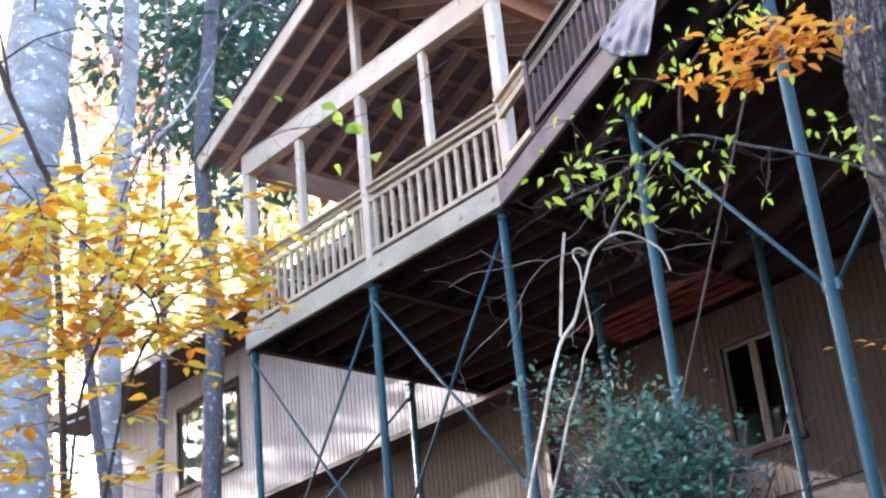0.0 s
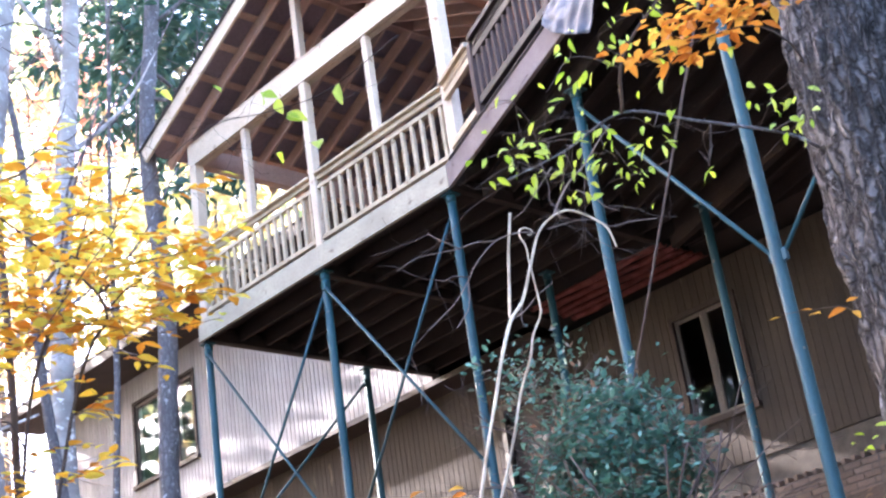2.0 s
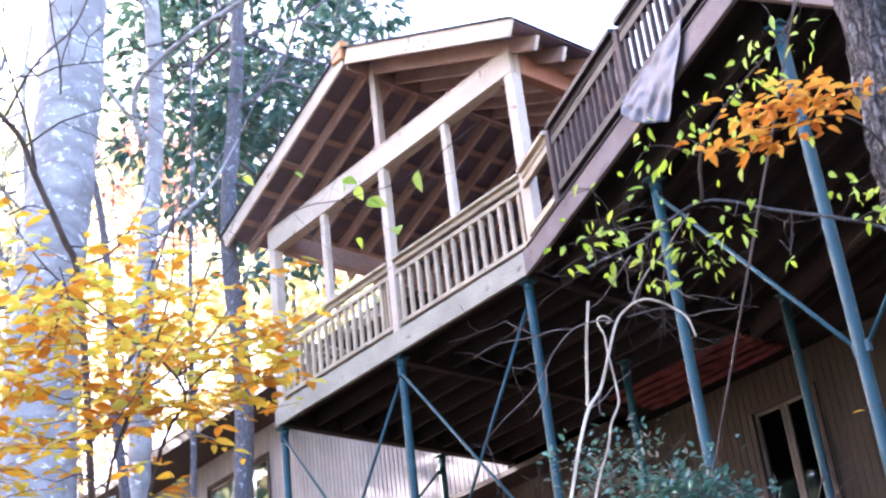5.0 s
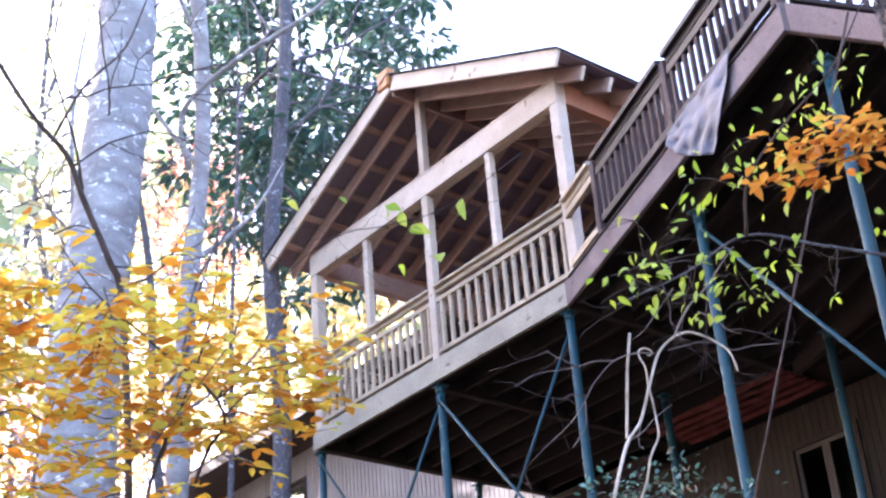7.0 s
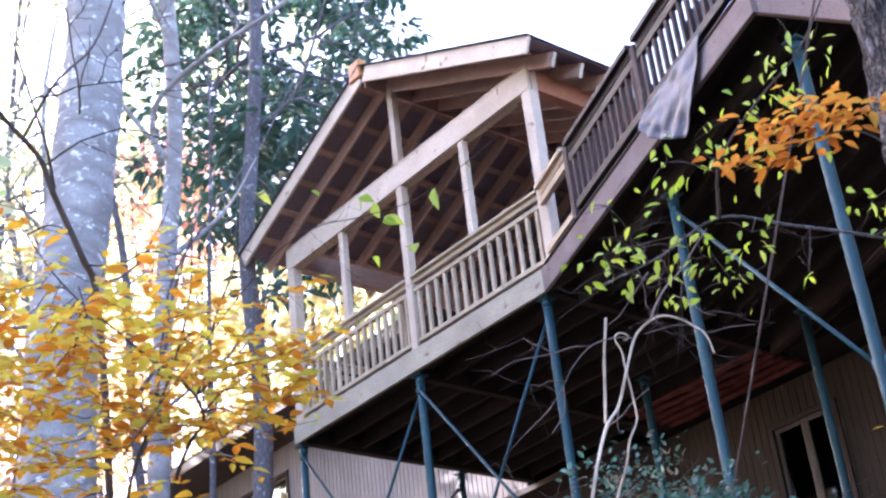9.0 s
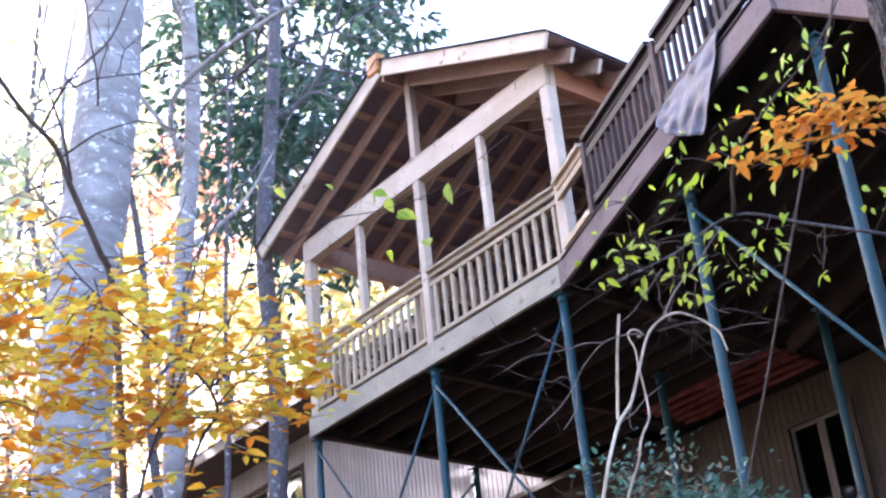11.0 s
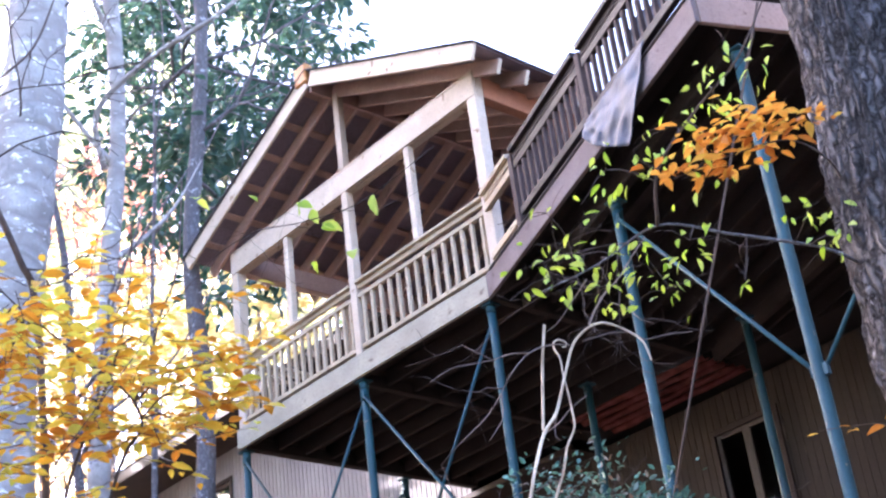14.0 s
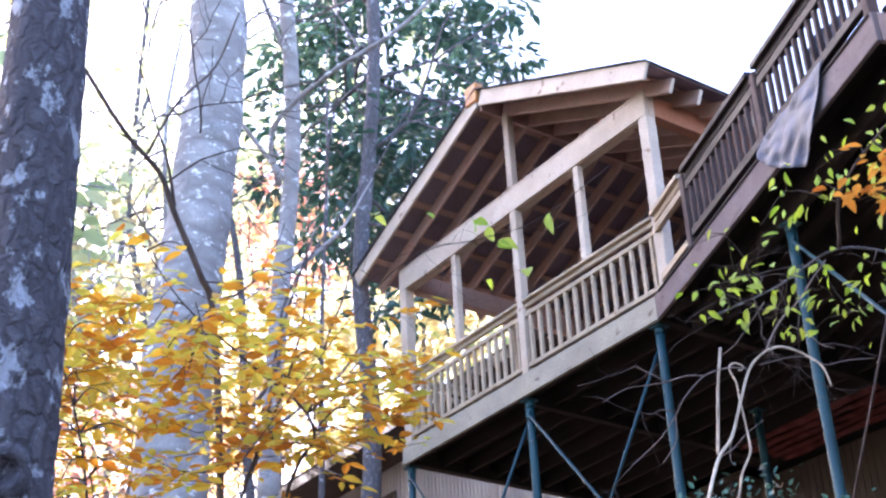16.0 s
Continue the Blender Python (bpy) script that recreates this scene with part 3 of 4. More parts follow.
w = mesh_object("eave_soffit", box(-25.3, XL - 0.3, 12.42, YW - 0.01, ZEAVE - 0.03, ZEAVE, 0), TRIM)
tagged(w, "dark brown soffit under the roof's eave", "soffit", kind="structure")


# ---- trees ----
def trunk_path(base, top, bend=0.1, seed=1.0, n=24):
    b, t = Vector(base), Vector(top)
    out = []
    for i in range(n + 1):
        k = i / n
        p = b.lerp(t, k)
        p += Vector((noise.noise(Vector((seed, k * 4, 0))), noise.noise(Vector((seed, k * 4, 9))), 0)) * bend
        out.append(p)
    return out


def tree(name, base, top, r0, r1, mat, label, bend=0.1, sides=20, rough=0.12, ridge=0.0, seed=1.0, n=40, ridges=14, fine=0.0):
    t = plant(name, label, "tree", "trees", min(20.0, math.hypot(base[0], base[1])))
    path = trunk_path(base, top, bend, seed, n)
    part("trunk", tube(bmesh.new(), path, r0, r1, sides, rough, seed, ridge, ridges, fine), mat, t)
    return t, path


def slim(*args):
    """A slim tree with a few thin limbs."""
    t, path = tree(*args)
    rnd = random.Random(len(path) + int(args[1][0] * 10))
    for k in range(4):
        i = rnd.randrange(18, 34)
        d = Vector((rnd.gauss(0, 1), rnd.gauss(0, 1), rnd.uniform(0.6, 1.4))).normalized()
        p = path[i]
        pts = [p, p + d * 0.5 + Vector((0, 0, 0.1)), p + d * 1.1 + Vector((rnd.gauss(0, 0.15), rnd.gauss(0, 0.15), 0.35)), p + d * 1.8 + Vector((0, 0, 0.9))]
        part("limb", tube(bmesh.new(), smooth_path(pts, 4), args[3] * 0.3, 0.008, 7), args[5], t)
    return t, path


oak, oak_path = tree("oak_tree", (-2.55, 5.76, 0.9), (-2.5, 5.72, 10.5), 0.31, 0.25, OAK_BARK, "thick oak trunk with deeply furrowed grey bark", 0.06, 120, 0.06, 0.03, 3.0, 300, 44)
lich, lich_path = tree("lichen_tree", (-5.14, 1.93, -0.3), (-5.12, 1.92, 9.5), 0.205, 0.155, LICHEN_BARK, "dark trunk spotted with pale lichen", 0.05, 40, 0.05, 0.0, 5.0, 120, fine=0.012)
beech, beech_path = tree("beech_tree", (-10.05, 5.05, 0.8), (-9.8, 5.4, 16), 0.36, 0.2, BEECH, "big smooth grey beech trunk with pale blotches", 0.12, 64, 0.09, 0.0, 7.0, 200, fine=0.018)
pale_slim, _ = slim("slim_tree", (-11.15, 6.7, 1.0), (-11.0, 6.85, 16), 0.12, 0.07, BEECH, "slim pale grey forest trunk", 0.25, 16, 0.1, 0, 9.0)
slim("slim_tree", (-10.4, 6.85, 1.2), (-11.3, 5.7, 13), 0.07, 0.012, GREY_BARK, "slim leaning grey forest trunk", 0.15, 14, 0.1, 0, 11.0)
slim("slim_tree", (-13.45, 8.7, 1.5), (-13.3, 8.85, 14), 0.06, 0.01, GREY_BARK, "slim grey forest trunk", 0.15, 14, 0.1, 0, 13.0)
ever, ever_path = tree("evergreen_tree", (-14.1, 9.85, 2.0), (-14.0, 10.1, 17), 0.14, 0.09, GREY_BARK, "slim dark trunk with glossy evergreen leaves", 0.2, 18, 0.1, 0, 15.0)


# ---- leaves ----
YELLOW = [(0.56, 0.19, 0.018), (0.76, 0.33, 0.025), (0.84, 0.52, 0.04), (0.84, 0.65, 0.08), (0.66, 0.65, 0.09)]
ORANGE = [(0.45, 0.14, 0.02), (0.7, 0.26, 0.03), (0.8, 0.36, 0.05), (0.7, 0.42, 0.06)]
LIME = [(0.32, 0.48, 0.03), (0.46, 0.6, 0.045), (0.58, 0.64, 0.07), (0.4, 0.56, 0.11)]
EVER = [(0.035, 0.085, 0.06), (0.06, 0.13, 0.085), (0.085, 0.16, 0.1), (0.05, 0.12, 0.1)]
HOLLY = [(0.05, 0.13, 0.1), (0.09, 0.22, 0.16), (0.15, 0.32, 0.22), (0.1, 0.24, 0.2), (0.36, 0.17, 0.1)]
LEAF_YELLOW = leaf_material("yellow_leaf", YELLOW, True)
LEAF_YELLOW_MANY = leaf_material("yellow_leaf_many", YELLOW)
LEAF_ORANGE = leaf_material("orange_leaf", ORANGE, True)
LEAF_LIME = leaf_material("lime_leaf", LIME, True)
LEAF_EVER = leaf_material("evergreen_leaf", EVER, False, 0.3, 0.2)
LEAF_HOLLY = leaf_material("holly_leaf", HOLLY, False, 0.15, 0.3)
# far leaf tones, paled so the washed-out glare sits in the colour
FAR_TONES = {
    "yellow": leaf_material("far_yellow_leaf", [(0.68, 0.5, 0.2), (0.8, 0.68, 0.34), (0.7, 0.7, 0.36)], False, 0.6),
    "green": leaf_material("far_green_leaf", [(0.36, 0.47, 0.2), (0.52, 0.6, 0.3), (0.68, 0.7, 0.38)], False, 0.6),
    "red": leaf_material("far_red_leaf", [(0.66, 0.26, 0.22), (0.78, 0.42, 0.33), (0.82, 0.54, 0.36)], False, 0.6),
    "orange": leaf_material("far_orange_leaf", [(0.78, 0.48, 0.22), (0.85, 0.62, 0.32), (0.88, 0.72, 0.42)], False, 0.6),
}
rng = random.Random(4)


def leaf_mesh(name, length, width, curl, mat):
    """One leaf in the xy plane, its stalk at the origin, its tip along y, folded at the midrib and drooping."""
    rows = [(0.0, 0.05), (0.15, 0.55), (0.38, 1.0), (0.62, 0.85), (0.84, 0.42), (1.0, 0.0)]
    verts, faces = [], []
    for s, w in rows:
        z = -curl * s * s * length
        h = w * width / 2
        verts += [(-h, s * length, z + h * 0.35), (0, s * length, z), (h, s * length, z + h * 0.35)]
    for i in range(len(rows) - 1):
        a = i * 3
        faces += [(a, a + 1, a + 4, a + 3), (a + 1, a + 2, a + 5, a + 4)]
    me = bpy.data.meshes.new(name)
    me.from_pydata(verts, [], faces)
    me.materials.append(mat)
    for p in me.polygons:
        p.use_smooth = True
    return me


def leaf_set(name, length, width, mat):
    return [leaf_mesh(name, length * k, width * k * j, c, mat) for k, j, c in ((1, 1, 0.1), (0.8, 1.1, 0.3), (1.15, 0.9, 0.2), (0.65, 1.0, 0.05))]


def leaf_pose(p, way, up, rnd, tilt=0.5):
    """A pose whose y runs along way and whose z is near up."""
    y = Vector(way).normalized()
    z = Vector(up) + Vector((rnd.gauss(0, tilt), rnd.gauss(0, tilt), rnd.gauss(0, tilt * 0.5)))
    x = y.cross(z)
    if x.length < 1e-3:
        x = y.orthogonal()
    x.normalize()
    z = x.cross(y)
    m = Matrix((x, y, z)).transposed().to_4x4()
    m.translation = p
    return m


def put_leaf(meshes, m, parent, name="leaf"):
    ob = new(name, meshes[rng.randrange(len(meshes))])
    ob.parent = parent
    ob.matrix_basis = m
    return ob


def leaf_cloud(name, poses, size, width, mat, parent=None, label=""):
    """Many leaves in one mesh: each folded at its midrib, an island of its own."""
    base = np.array([(0, 0, 0), (-0.4 * width, 0.22, 0.05), (-0.5 * width, 0.5, 0.06), (-0.28 * width, 0.78, 0.02), (0, 1, -0.08), (0.28 * width, 0.78, 0.02), (0.5 * width, 0.5, 0.06), (0.4 * width, 0.22, 0.05), (0, 0.5, 0)]) * size
    verts = np.empty((len(poses) * 9, 3))
    faces = []
    for i, m in enumerate(poses):
        a = np.array(m)
        k = rng.uniform(0.6, 1.25)
        verts[i * 9:i * 9 + 9] = (base * k) @ a[:3, :3].T + a[:3, 3]
        o = i * 9
        faces += [(o, o + 8, o + 2, o + 1), (o + 2, o + 8, o + 4, o + 3), (o, o + 7, o + 6, o + 8), (o + 8, o + 6, o + 5, o + 4)]
    me = bpy.data.meshes.new(name)
    me.from_pydata(verts.tolist(), [], faces)
    me.materials.append(mat)
    ob = new(name, me)
    ob.parent = parent
    if label:
        ob["label"] = label
    return ob


def wander(start, way, length, n=8, jitter=0.25, lift=0.0, seed=0.0):
    """A crooked path."""
    p, d = Vector(start), Vector(way).normalized()
    out = [p.copy()]
    for i in range(n):
        d = (d + Vector((rng.gauss(0, jitter), rng.gauss(0, jitter), rng.gauss(0, jitter) + lift)) * 0.6).normalized()
        p = p + d * length / n
        out.append(p.copy())
    return out


def twigs(bm, start, way, length, r, depth, jitter=0.25, kids=3, lift=0.0, ends=None):
    path = wander(start, way, length, 7, jitter, lift)
    tube(bm, path, r, r * 0.45, 6 if r > 0.008 else 4)
    if ends is not None and depth == 0:
        ends.append((path[-1], (path[-1] - path[-2]).normalized()))
    if depth:
        for k in range(kids):
            i = rng.randrange(2, 7)
            d = (path[i + 1 if i < 7 else i] - path[i - 1]).normalized()
            side = d.cross(Vector((rng.gauss(0, 1), rng.gauss(0, 1), rng.gauss(0, 1)))).normalized()
            twigs(bm, path[i], d * 0.6 + side * rng.uniform(0.5, 1.0), length * rng.uniform(0.4, 0.65), r * 0.55, depth - 1, jitter, kids, lift, ends)
    return path


# ---- oak: side branch with lime leaves ----
LIME_SET = leaf_set("leaf", 0.06, 0.027, LEAF_LIME)
limb = smooth_path([(-2.74, 5.62, 4.5), (-2.62, 5.05, 4.38), (-2.88, 4.8, 4.5), (-3.1, 4.6, 4.59), (-3.36, 4.48, 4.49), (-3.62, 4.32, 4.41)], 6)
oak_limb = part("limb", tube(bmesh.new(), limb, 0.0085, 0.004, 8), GREY_BARK, oak, "slender grey side branch with lime-green leaves")
bm = bmesh.new()
up_limb = smooth_path([(-3.1, 4.6, 4.59), (-2.95, 4.47, 4.75), (-2.71, 4.48, 4.92), (-2.49, 4.51, 5.05), (-2.3, 4.55, 5.3)], 5)
tube(bm, up_limb, 0.008, 0.003, 6)
CLUSTERS = [((-3.48, 4.28, 4.43), 13, 0.085), ((-3.33, 4.35, 4.49), 12, 0.085), ((-3.17, 4.52, 4.42), 11, 0.07), ((-3.3, 4.45, 4.36), 8, 0.08), ((-3.12, 4.62, 4.31), 7, 0.06),
            ((-2.98, 4.63, 4.47), 8, 0.06), ((-2.87, 4.8, 4.28), 2, 0.03), ((-2.56, 4.87, 4.46), 7, 0.06), ((-2.51, 4.96, 4.35), 6, 0.05), ((-2.97, 4.44, 4.76), 9, 0.085),
            ((-2.82, 4.46, 4.9), 8, 0.09), ((-3.11, 4.32, 4.78), 6, 0.07), ((-2.5, 4.5, 5.0), 9, 0.09), ((-2.62, 4.5, 4.98), 6, 0.08), ((-2.66, 4.52, 4.68), 5, 0.1), ((-3.36, 4.2, 4.66), 3, 0.06)]
spots = limb + up_limb
for c, n, s in CLUSTERS:
    c = Vector(c)
    near = min(spots, key=lambda q: (q - c).length)
    tube(bm, smooth_path([near, (near + c) / 2 + Vector((rng.gauss(0, 0.02), rng.gauss(0, 0.02), 0.02)), c], 3), 0.004, 0.002, 4)
    for k in range(2):
        twigs(bm, c, (rng.gauss(0, 1), rng.gauss(0, 1), rng.gauss(0, 0.6)), 0.22, 0.0025, 0)
    for k in range(int(n * 1.9)):
        p = c + Vector((rng.gauss(0, s), rng.gauss(0, s), rng.gauss(0, s * 0.8)))
        way = Vector((rng.gauss(0, 0.7), rng.gauss(0, 0.7), -0.6 + rng.gauss(0, 0.5)))
        put_leaf(LIME_SET, leaf_pose(p, way, (0.3, -0.6, 0.7), rng, 0.7), oak_limb)
tagged(part("twig", bm, TWIG, oak), kind="stuff")
bm = bmesh.new()
for k in range(9):
    i = rng.randrange(3, len(limb) - 2)
    twigs(bm, limb[i], (rng.gauss(-0.4, 0.6), rng.gauss(0, 0.5), rng.gauss(-0.3, 0.5)), 0.55, 0.0028, 2, 0.4, 2)
tagged(part("twig", bm, TWIG, oak, "tangled bare twigs"), kind="stuff")

# ---- vine with a few large green leaves before the porch ----
v = plant("vine", "thin trailing vine with a few round green leaves", "vine", "", 4.8)
vine_path = smooth_path([(-4.4, 2.5, 3.6), (-3.96, 2.8, 4.2), (-3.76, 2.93, 4.35), (-3.61, 3.08, 4.38), (-3.44, 3.23, 4.43), (-3.2, 3.4, 4.6)], 6)
stem = part("stem", tube(bmesh.new(), vine_path, 0.0022, 0.0015, 5), TWIG, v)
bm = bmesh.new()
for k in range(7):
    twigs(bm, vine_path[rng.randrange(6, len(vine_path))], (rng.gauss(0, 1), rng.gauss(0.5, 0.6), rng.gauss(0, 0.6)), 0.4, 0.0012, 1, 0.4, 2)
tagged(part("tendril", bm, TWIG, v), kind="stuff")
BIG_LIME = leaf_set("leaf", 0.075, 0.055, LEAF_LIME)
for p, k in (((-3.7, 2.87, 4.47), 1), ((-3.6, 3.05, 4.43), 2), ((-3.57, 3.09, 4.43), 1), ((-3.4, 3.26, 4.45), 1), ((-3.6, 3.14, 4.35), 2), ((-3.66, 3.15, 4.25), 1), ((-3.54, 3.25, 4.28), 1), ((-3.82, 2.74, 4.47), 2)):
    for j in range(k):
        q = Vector(p) + Vector((rng.gauss(0, 0.012), rng.gauss(0, 0.012), rng.gauss(0, 0.012)))
        put_leaf(BIG_LIME, leaf_pose(q, (rng.gauss(0.5, 0.5), rng.gauss(0.5, 0.5), -0.3), (0.5, -0.4, 0.6), rng, 0.4), stem)

# ---- sapling with orange leaves ----
o = plant("orange_sapling", "thin sapling branch with flat sprays of orange leaves", "tree", "trees", 5.2)
ORANGE_SET = leaf_set("leaf", 0.08, 0.037, LEAF_ORANGE)
opath = smooth_path([(-2.72, 5.6, 4.9), (-2.45, 4.95, 4.68), (-2.41, 4.6, 4.62), (-2.59, 4.5, 4.62), (-2.82, 4.37, 4.58)], 6)
ostem = part("branch", tube(bmesh.new(), opath, 0.006, 0.002, 6), TWIG, o)
for c, n, s in (((-2.66, 4.42, 4.64), 30, 0.085), ((-2.51, 4.5, 4.67), 36, 0.09), ((-2.38, 4.6, 4.64), 48, 0.085), ((-2.69, 4.49, 4.54), 24, 0.07), ((-2.81, 4.39, 4.57), 14, 0.06), ((-2.56, 4.5, 4.6), 34, 0.08)):
    for k in range(n):
        p = Vector(c) + Vector((rng.gauss(0, s), rng.gauss(0, s), 0.05 + rng.gauss(0, s * 0.32)))
        put_leaf(ORANGE_SET, leaf_pose(p, (rng.gauss(-0.3, 0.8), rng.gauss(-0.2, 0.8), rng.gauss(-0.05, 0.12)), (0, 0, 1), rng, 0.17), ostem)
bm = bmesh.new()
low = smooth_path([(-2.72, 5.6, 3.6), (-2.57, 5.07, 3.55), (-2.68, 5.0, 3.57), (-2.79, 4.94, 3.58)], 4)
tube(bm, low, 0.003, 0.0015, 5)
part("branch", bm, TWIG, o)
for p in ((-2.79, 4.94, 3.57), (-2.68, 5.0, 3.57), (-2.66, 5.02, 3.55), (-2.57, 5.07, 3.55), (-2.55, 5.08, 3.53), (-2.56, 5.06, 3.57)):
    put_leaf(ORANGE_SET, leaf_pose(Vector(p), (rng.gauss(0, 1), rng.gauss(0, 1), 0.05), (0, 0, 1), rng, 0.2), ostem)

# ---- dead shrub with pale branches ----
d = plant("dead_shrub", "bare dead shrub with pale crooked branches", "shrub", "", 5.4)
main = smooth_path([(-3.868, 3.870, 2.090), (-3.801, 3.939, 2.541), (-3.732, 4.011, 2.929), (-3.675, 4.070, 3.216), (-3.630, 4.117, 3.424), (-3.599, 4.150, 3.573), (-3.559, 4.191, 3.718), (-3.514, 4.237, 3.805), (-3.475, 4.279, 3.957), (-3.438, 4.317, 4.087), (-3.395, 4.362, 4.148), (-3.352, 4.407, 4.172), (-3.314, 4.447, 4.158), (-3.271, 4.491, 4.117), (-3.238, 4.525, 4.066), (-3.224, 4.539, 3.982)], 6)
part("branch", tube(bmesh.new(), main, 0.0085, 0.0036, 8, 0.3, 2.0), SUNLIT_TWIG, d)
hook = smooth_path([(-3.848, 3.890, 2.087), (-3.760, 3.982, 2.534), (-3.682, 4.062, 2.920), (-3.610, 4.138, 3.204), (-3.564, 4.186, 3.412), (-3.520, 4.231, 3.558), (-3.502, 4.250, 3.648), (-3.474, 4.280, 3.725), (-3.470, 4.283, 3.773), (-3.474, 4.279, 3.883), (-3.479, 4.275, 3.964), (-3.480, 4.273, 4.032), (-3.492, 4.261, 4.079), (-3.491, 4.262, 4.108), (-3.474, 4.279, 4.117), (-3.456, 4.298, 4.101), (-3.460, 4.294, 4.084), (-3.470, 4.284, 4.086)], 6)
part("branch", tube(bmesh.new(), hook, 0.0055, 0.0032, 7, 0.35, 4.0), SUNLIT_TWIG, d)
part("branch", tube(bmesh.new(), smooth_path([(-3.385, 4.372, 4.159), (-3.356, 4.403, 4.237), (-3.318, 4.442, 4.308), (-3.270, 4.492, 4.371), (-3.215, 4.549, 4.474), (-3.173, 4.593, 4.546)], 6), 0.005, 0.003, 6, 0.3), GREY_TWIG, d)
stick = smooth_path([(-3.559, 4.191, 3.736), (-3.546, 4.205, 3.872), (-3.532, 4.219, 4.018), (-3.520, 4.232, 4.116), (-3.510, 4.242, 4.191)], 6)
part("branch", tube(bmesh.new(), stick, 0.0055, 0.0062, 7, 0.4, 6.0), SUNLIT_TWIG, d)
for side, r in ((smooth_path([(-3.421, 4.364, 4.109), (-3.386, 4.415, 4.125), (-3.343, 4.474, 4.139), (-3.294, 4.539, 4.132), (-3.259, 4.576, 4.096), (-3.201, 4.636, 4.107), (-3.121, 4.719, 4.107)], 6), 0.0036),
                (smooth_path([(-3.433, 4.293, 4.080), (-3.483, 4.241, 4.090), (-3.554, 4.168, 4.063), (-3.614, 4.105, 3.978), (-3.659, 4.087, 3.913), (-3.716, 4.057, 3.838), (-3.770, 4.029, 3.793), (-3.829, 3.982, 3.736)], 6), 0.0034),
                (smooth_path([(-3.553, 4.168, 4.066), (-3.618, 4.130, 4.079), (-3.680, 4.094, 4.072), (-3.736, 4.050, 4.068), (-3.822, 3.989, 4.066), (-3.897, 3.925, 4.021)], 6), 0.003),
                (smooth_path([(-3.659, 4.087, 3.907), (-3.665, 4.080, 3.811), (-3.686, 4.059, 3.761), (-3.710, 4.034, 3.718)], 6), 0.003),
                (smooth_path([(-3.516, 4.235, 3.788), (-3.525, 4.226, 3.747), (-3.527, 4.225, 3.700), (-3.515, 4.237, 3.683)], 6), 0.0026),
                (smooth_path([(-3.609, 4.139, 3.483), (-3.580, 4.170, 3.506), (-3.539, 4.212, 3.529)], 6), 0.003),
                (smooth_path([(-3.579, 4.214, 3.730), (-3.532, 4.263, 3.769), (-3.494, 4.302, 3.822), (-3.441, 4.357, 3.873)], 6), 0.003),
                (smooth_path([(-3.559, 4.191, 3.422), (-3.526, 4.225, 3.444), (-3.496, 4.257, 3.478)], 6), 0.003),
                (smooth_path([(-3.339, 4.493, 4.285), (-3.291, 4.542, 4.242), (-3.262, 4.572, 4.191), (-3.225, 4.611, 4.164)], 6), 0.0026),
                (smooth_path([(-3.403, 4.440, 4.408), (-3.466, 4.374, 4.294), (-3.507, 4.332, 4.224), (-3.544, 4.293, 4.186)], 6), 0.003)):
    part("branch", tube(bmesh.new(), side, r, r * 0.6, 5, 0.3, r * 900), GREY_TWIG, d)
bm = bmesh.new()
for p, way, ln in (((-3.649, 4.097, 3.929), (-0.7, -0.6, 0.2), 0.5), ((-3.667, 4.078, 4.057), (-0.6, -0.6, 0.5), 0.5), ((-3.795, 3.946, 3.716), (-0.5, -0.4, -0.6), 0.4), ((-3.225, 4.539, 4.165), (0.6, 0.6, 0.3), 0.3)):
    twigs(bm, p, way, ln, 0.003, 1, 0.5, 2)
tagged(part("twig", bm, TWIG, d, "fine dark twigs"), kind="stuff")

# ---- yellow sapling ----
y = plant("yellow_sapling", "beech sapling with dense sprays of yellow autumn leaves", "tree", "trees", 7.2)
SIDE, DEEP = Vector((0.485, 0.875, 0)), Vector((-0.875, 0.485, 0))
CEN = Vector((-6.3, 3.5, 4.7))
bm = bmesh.new()
stems = [smooth_path([(-6.9, 3.6, 1.0), (-6.6, 3.7, 3.6), (-6.49, 3.74, 4.41), (-6.2, 3.81, 4.92), (-5.98, 3.81, 5.31), (-5.83, 3.74, 5.7)], 5),
         smooth_path([(-6.8, 3.5, 1.0), (-6.4, 3.9, 4.2), (-6.17, 4.0, 4.75), (-6.23, 3.61, 5.09), (-6.28, 3.24, 5.36), (-6.24, 2.93, 5.66)], 5),
         smooth_path([(-6.9, 3.2, 1.0), (-6.7, 3.0, 3.8), (-6.5, 2.8, 4.6), (-6.4, 2.5, 5.2)], 5)]
ystem = part("stem", tube(bmesh.new(), stems[0], 0.013, 0.004, 7), TWIG, y)
for s in stems[1:]:
    part("stem", tube(bmesh.new(), s, 0.012, 0.003, 7), TWIG, y)
YELLOW_SET = leaf_set("leaf", 0.105, 0.052, LEAF_YELLOW)
rest = []
count = 0
allstem = [p for s in stems for p in s if p.z > 3.4]
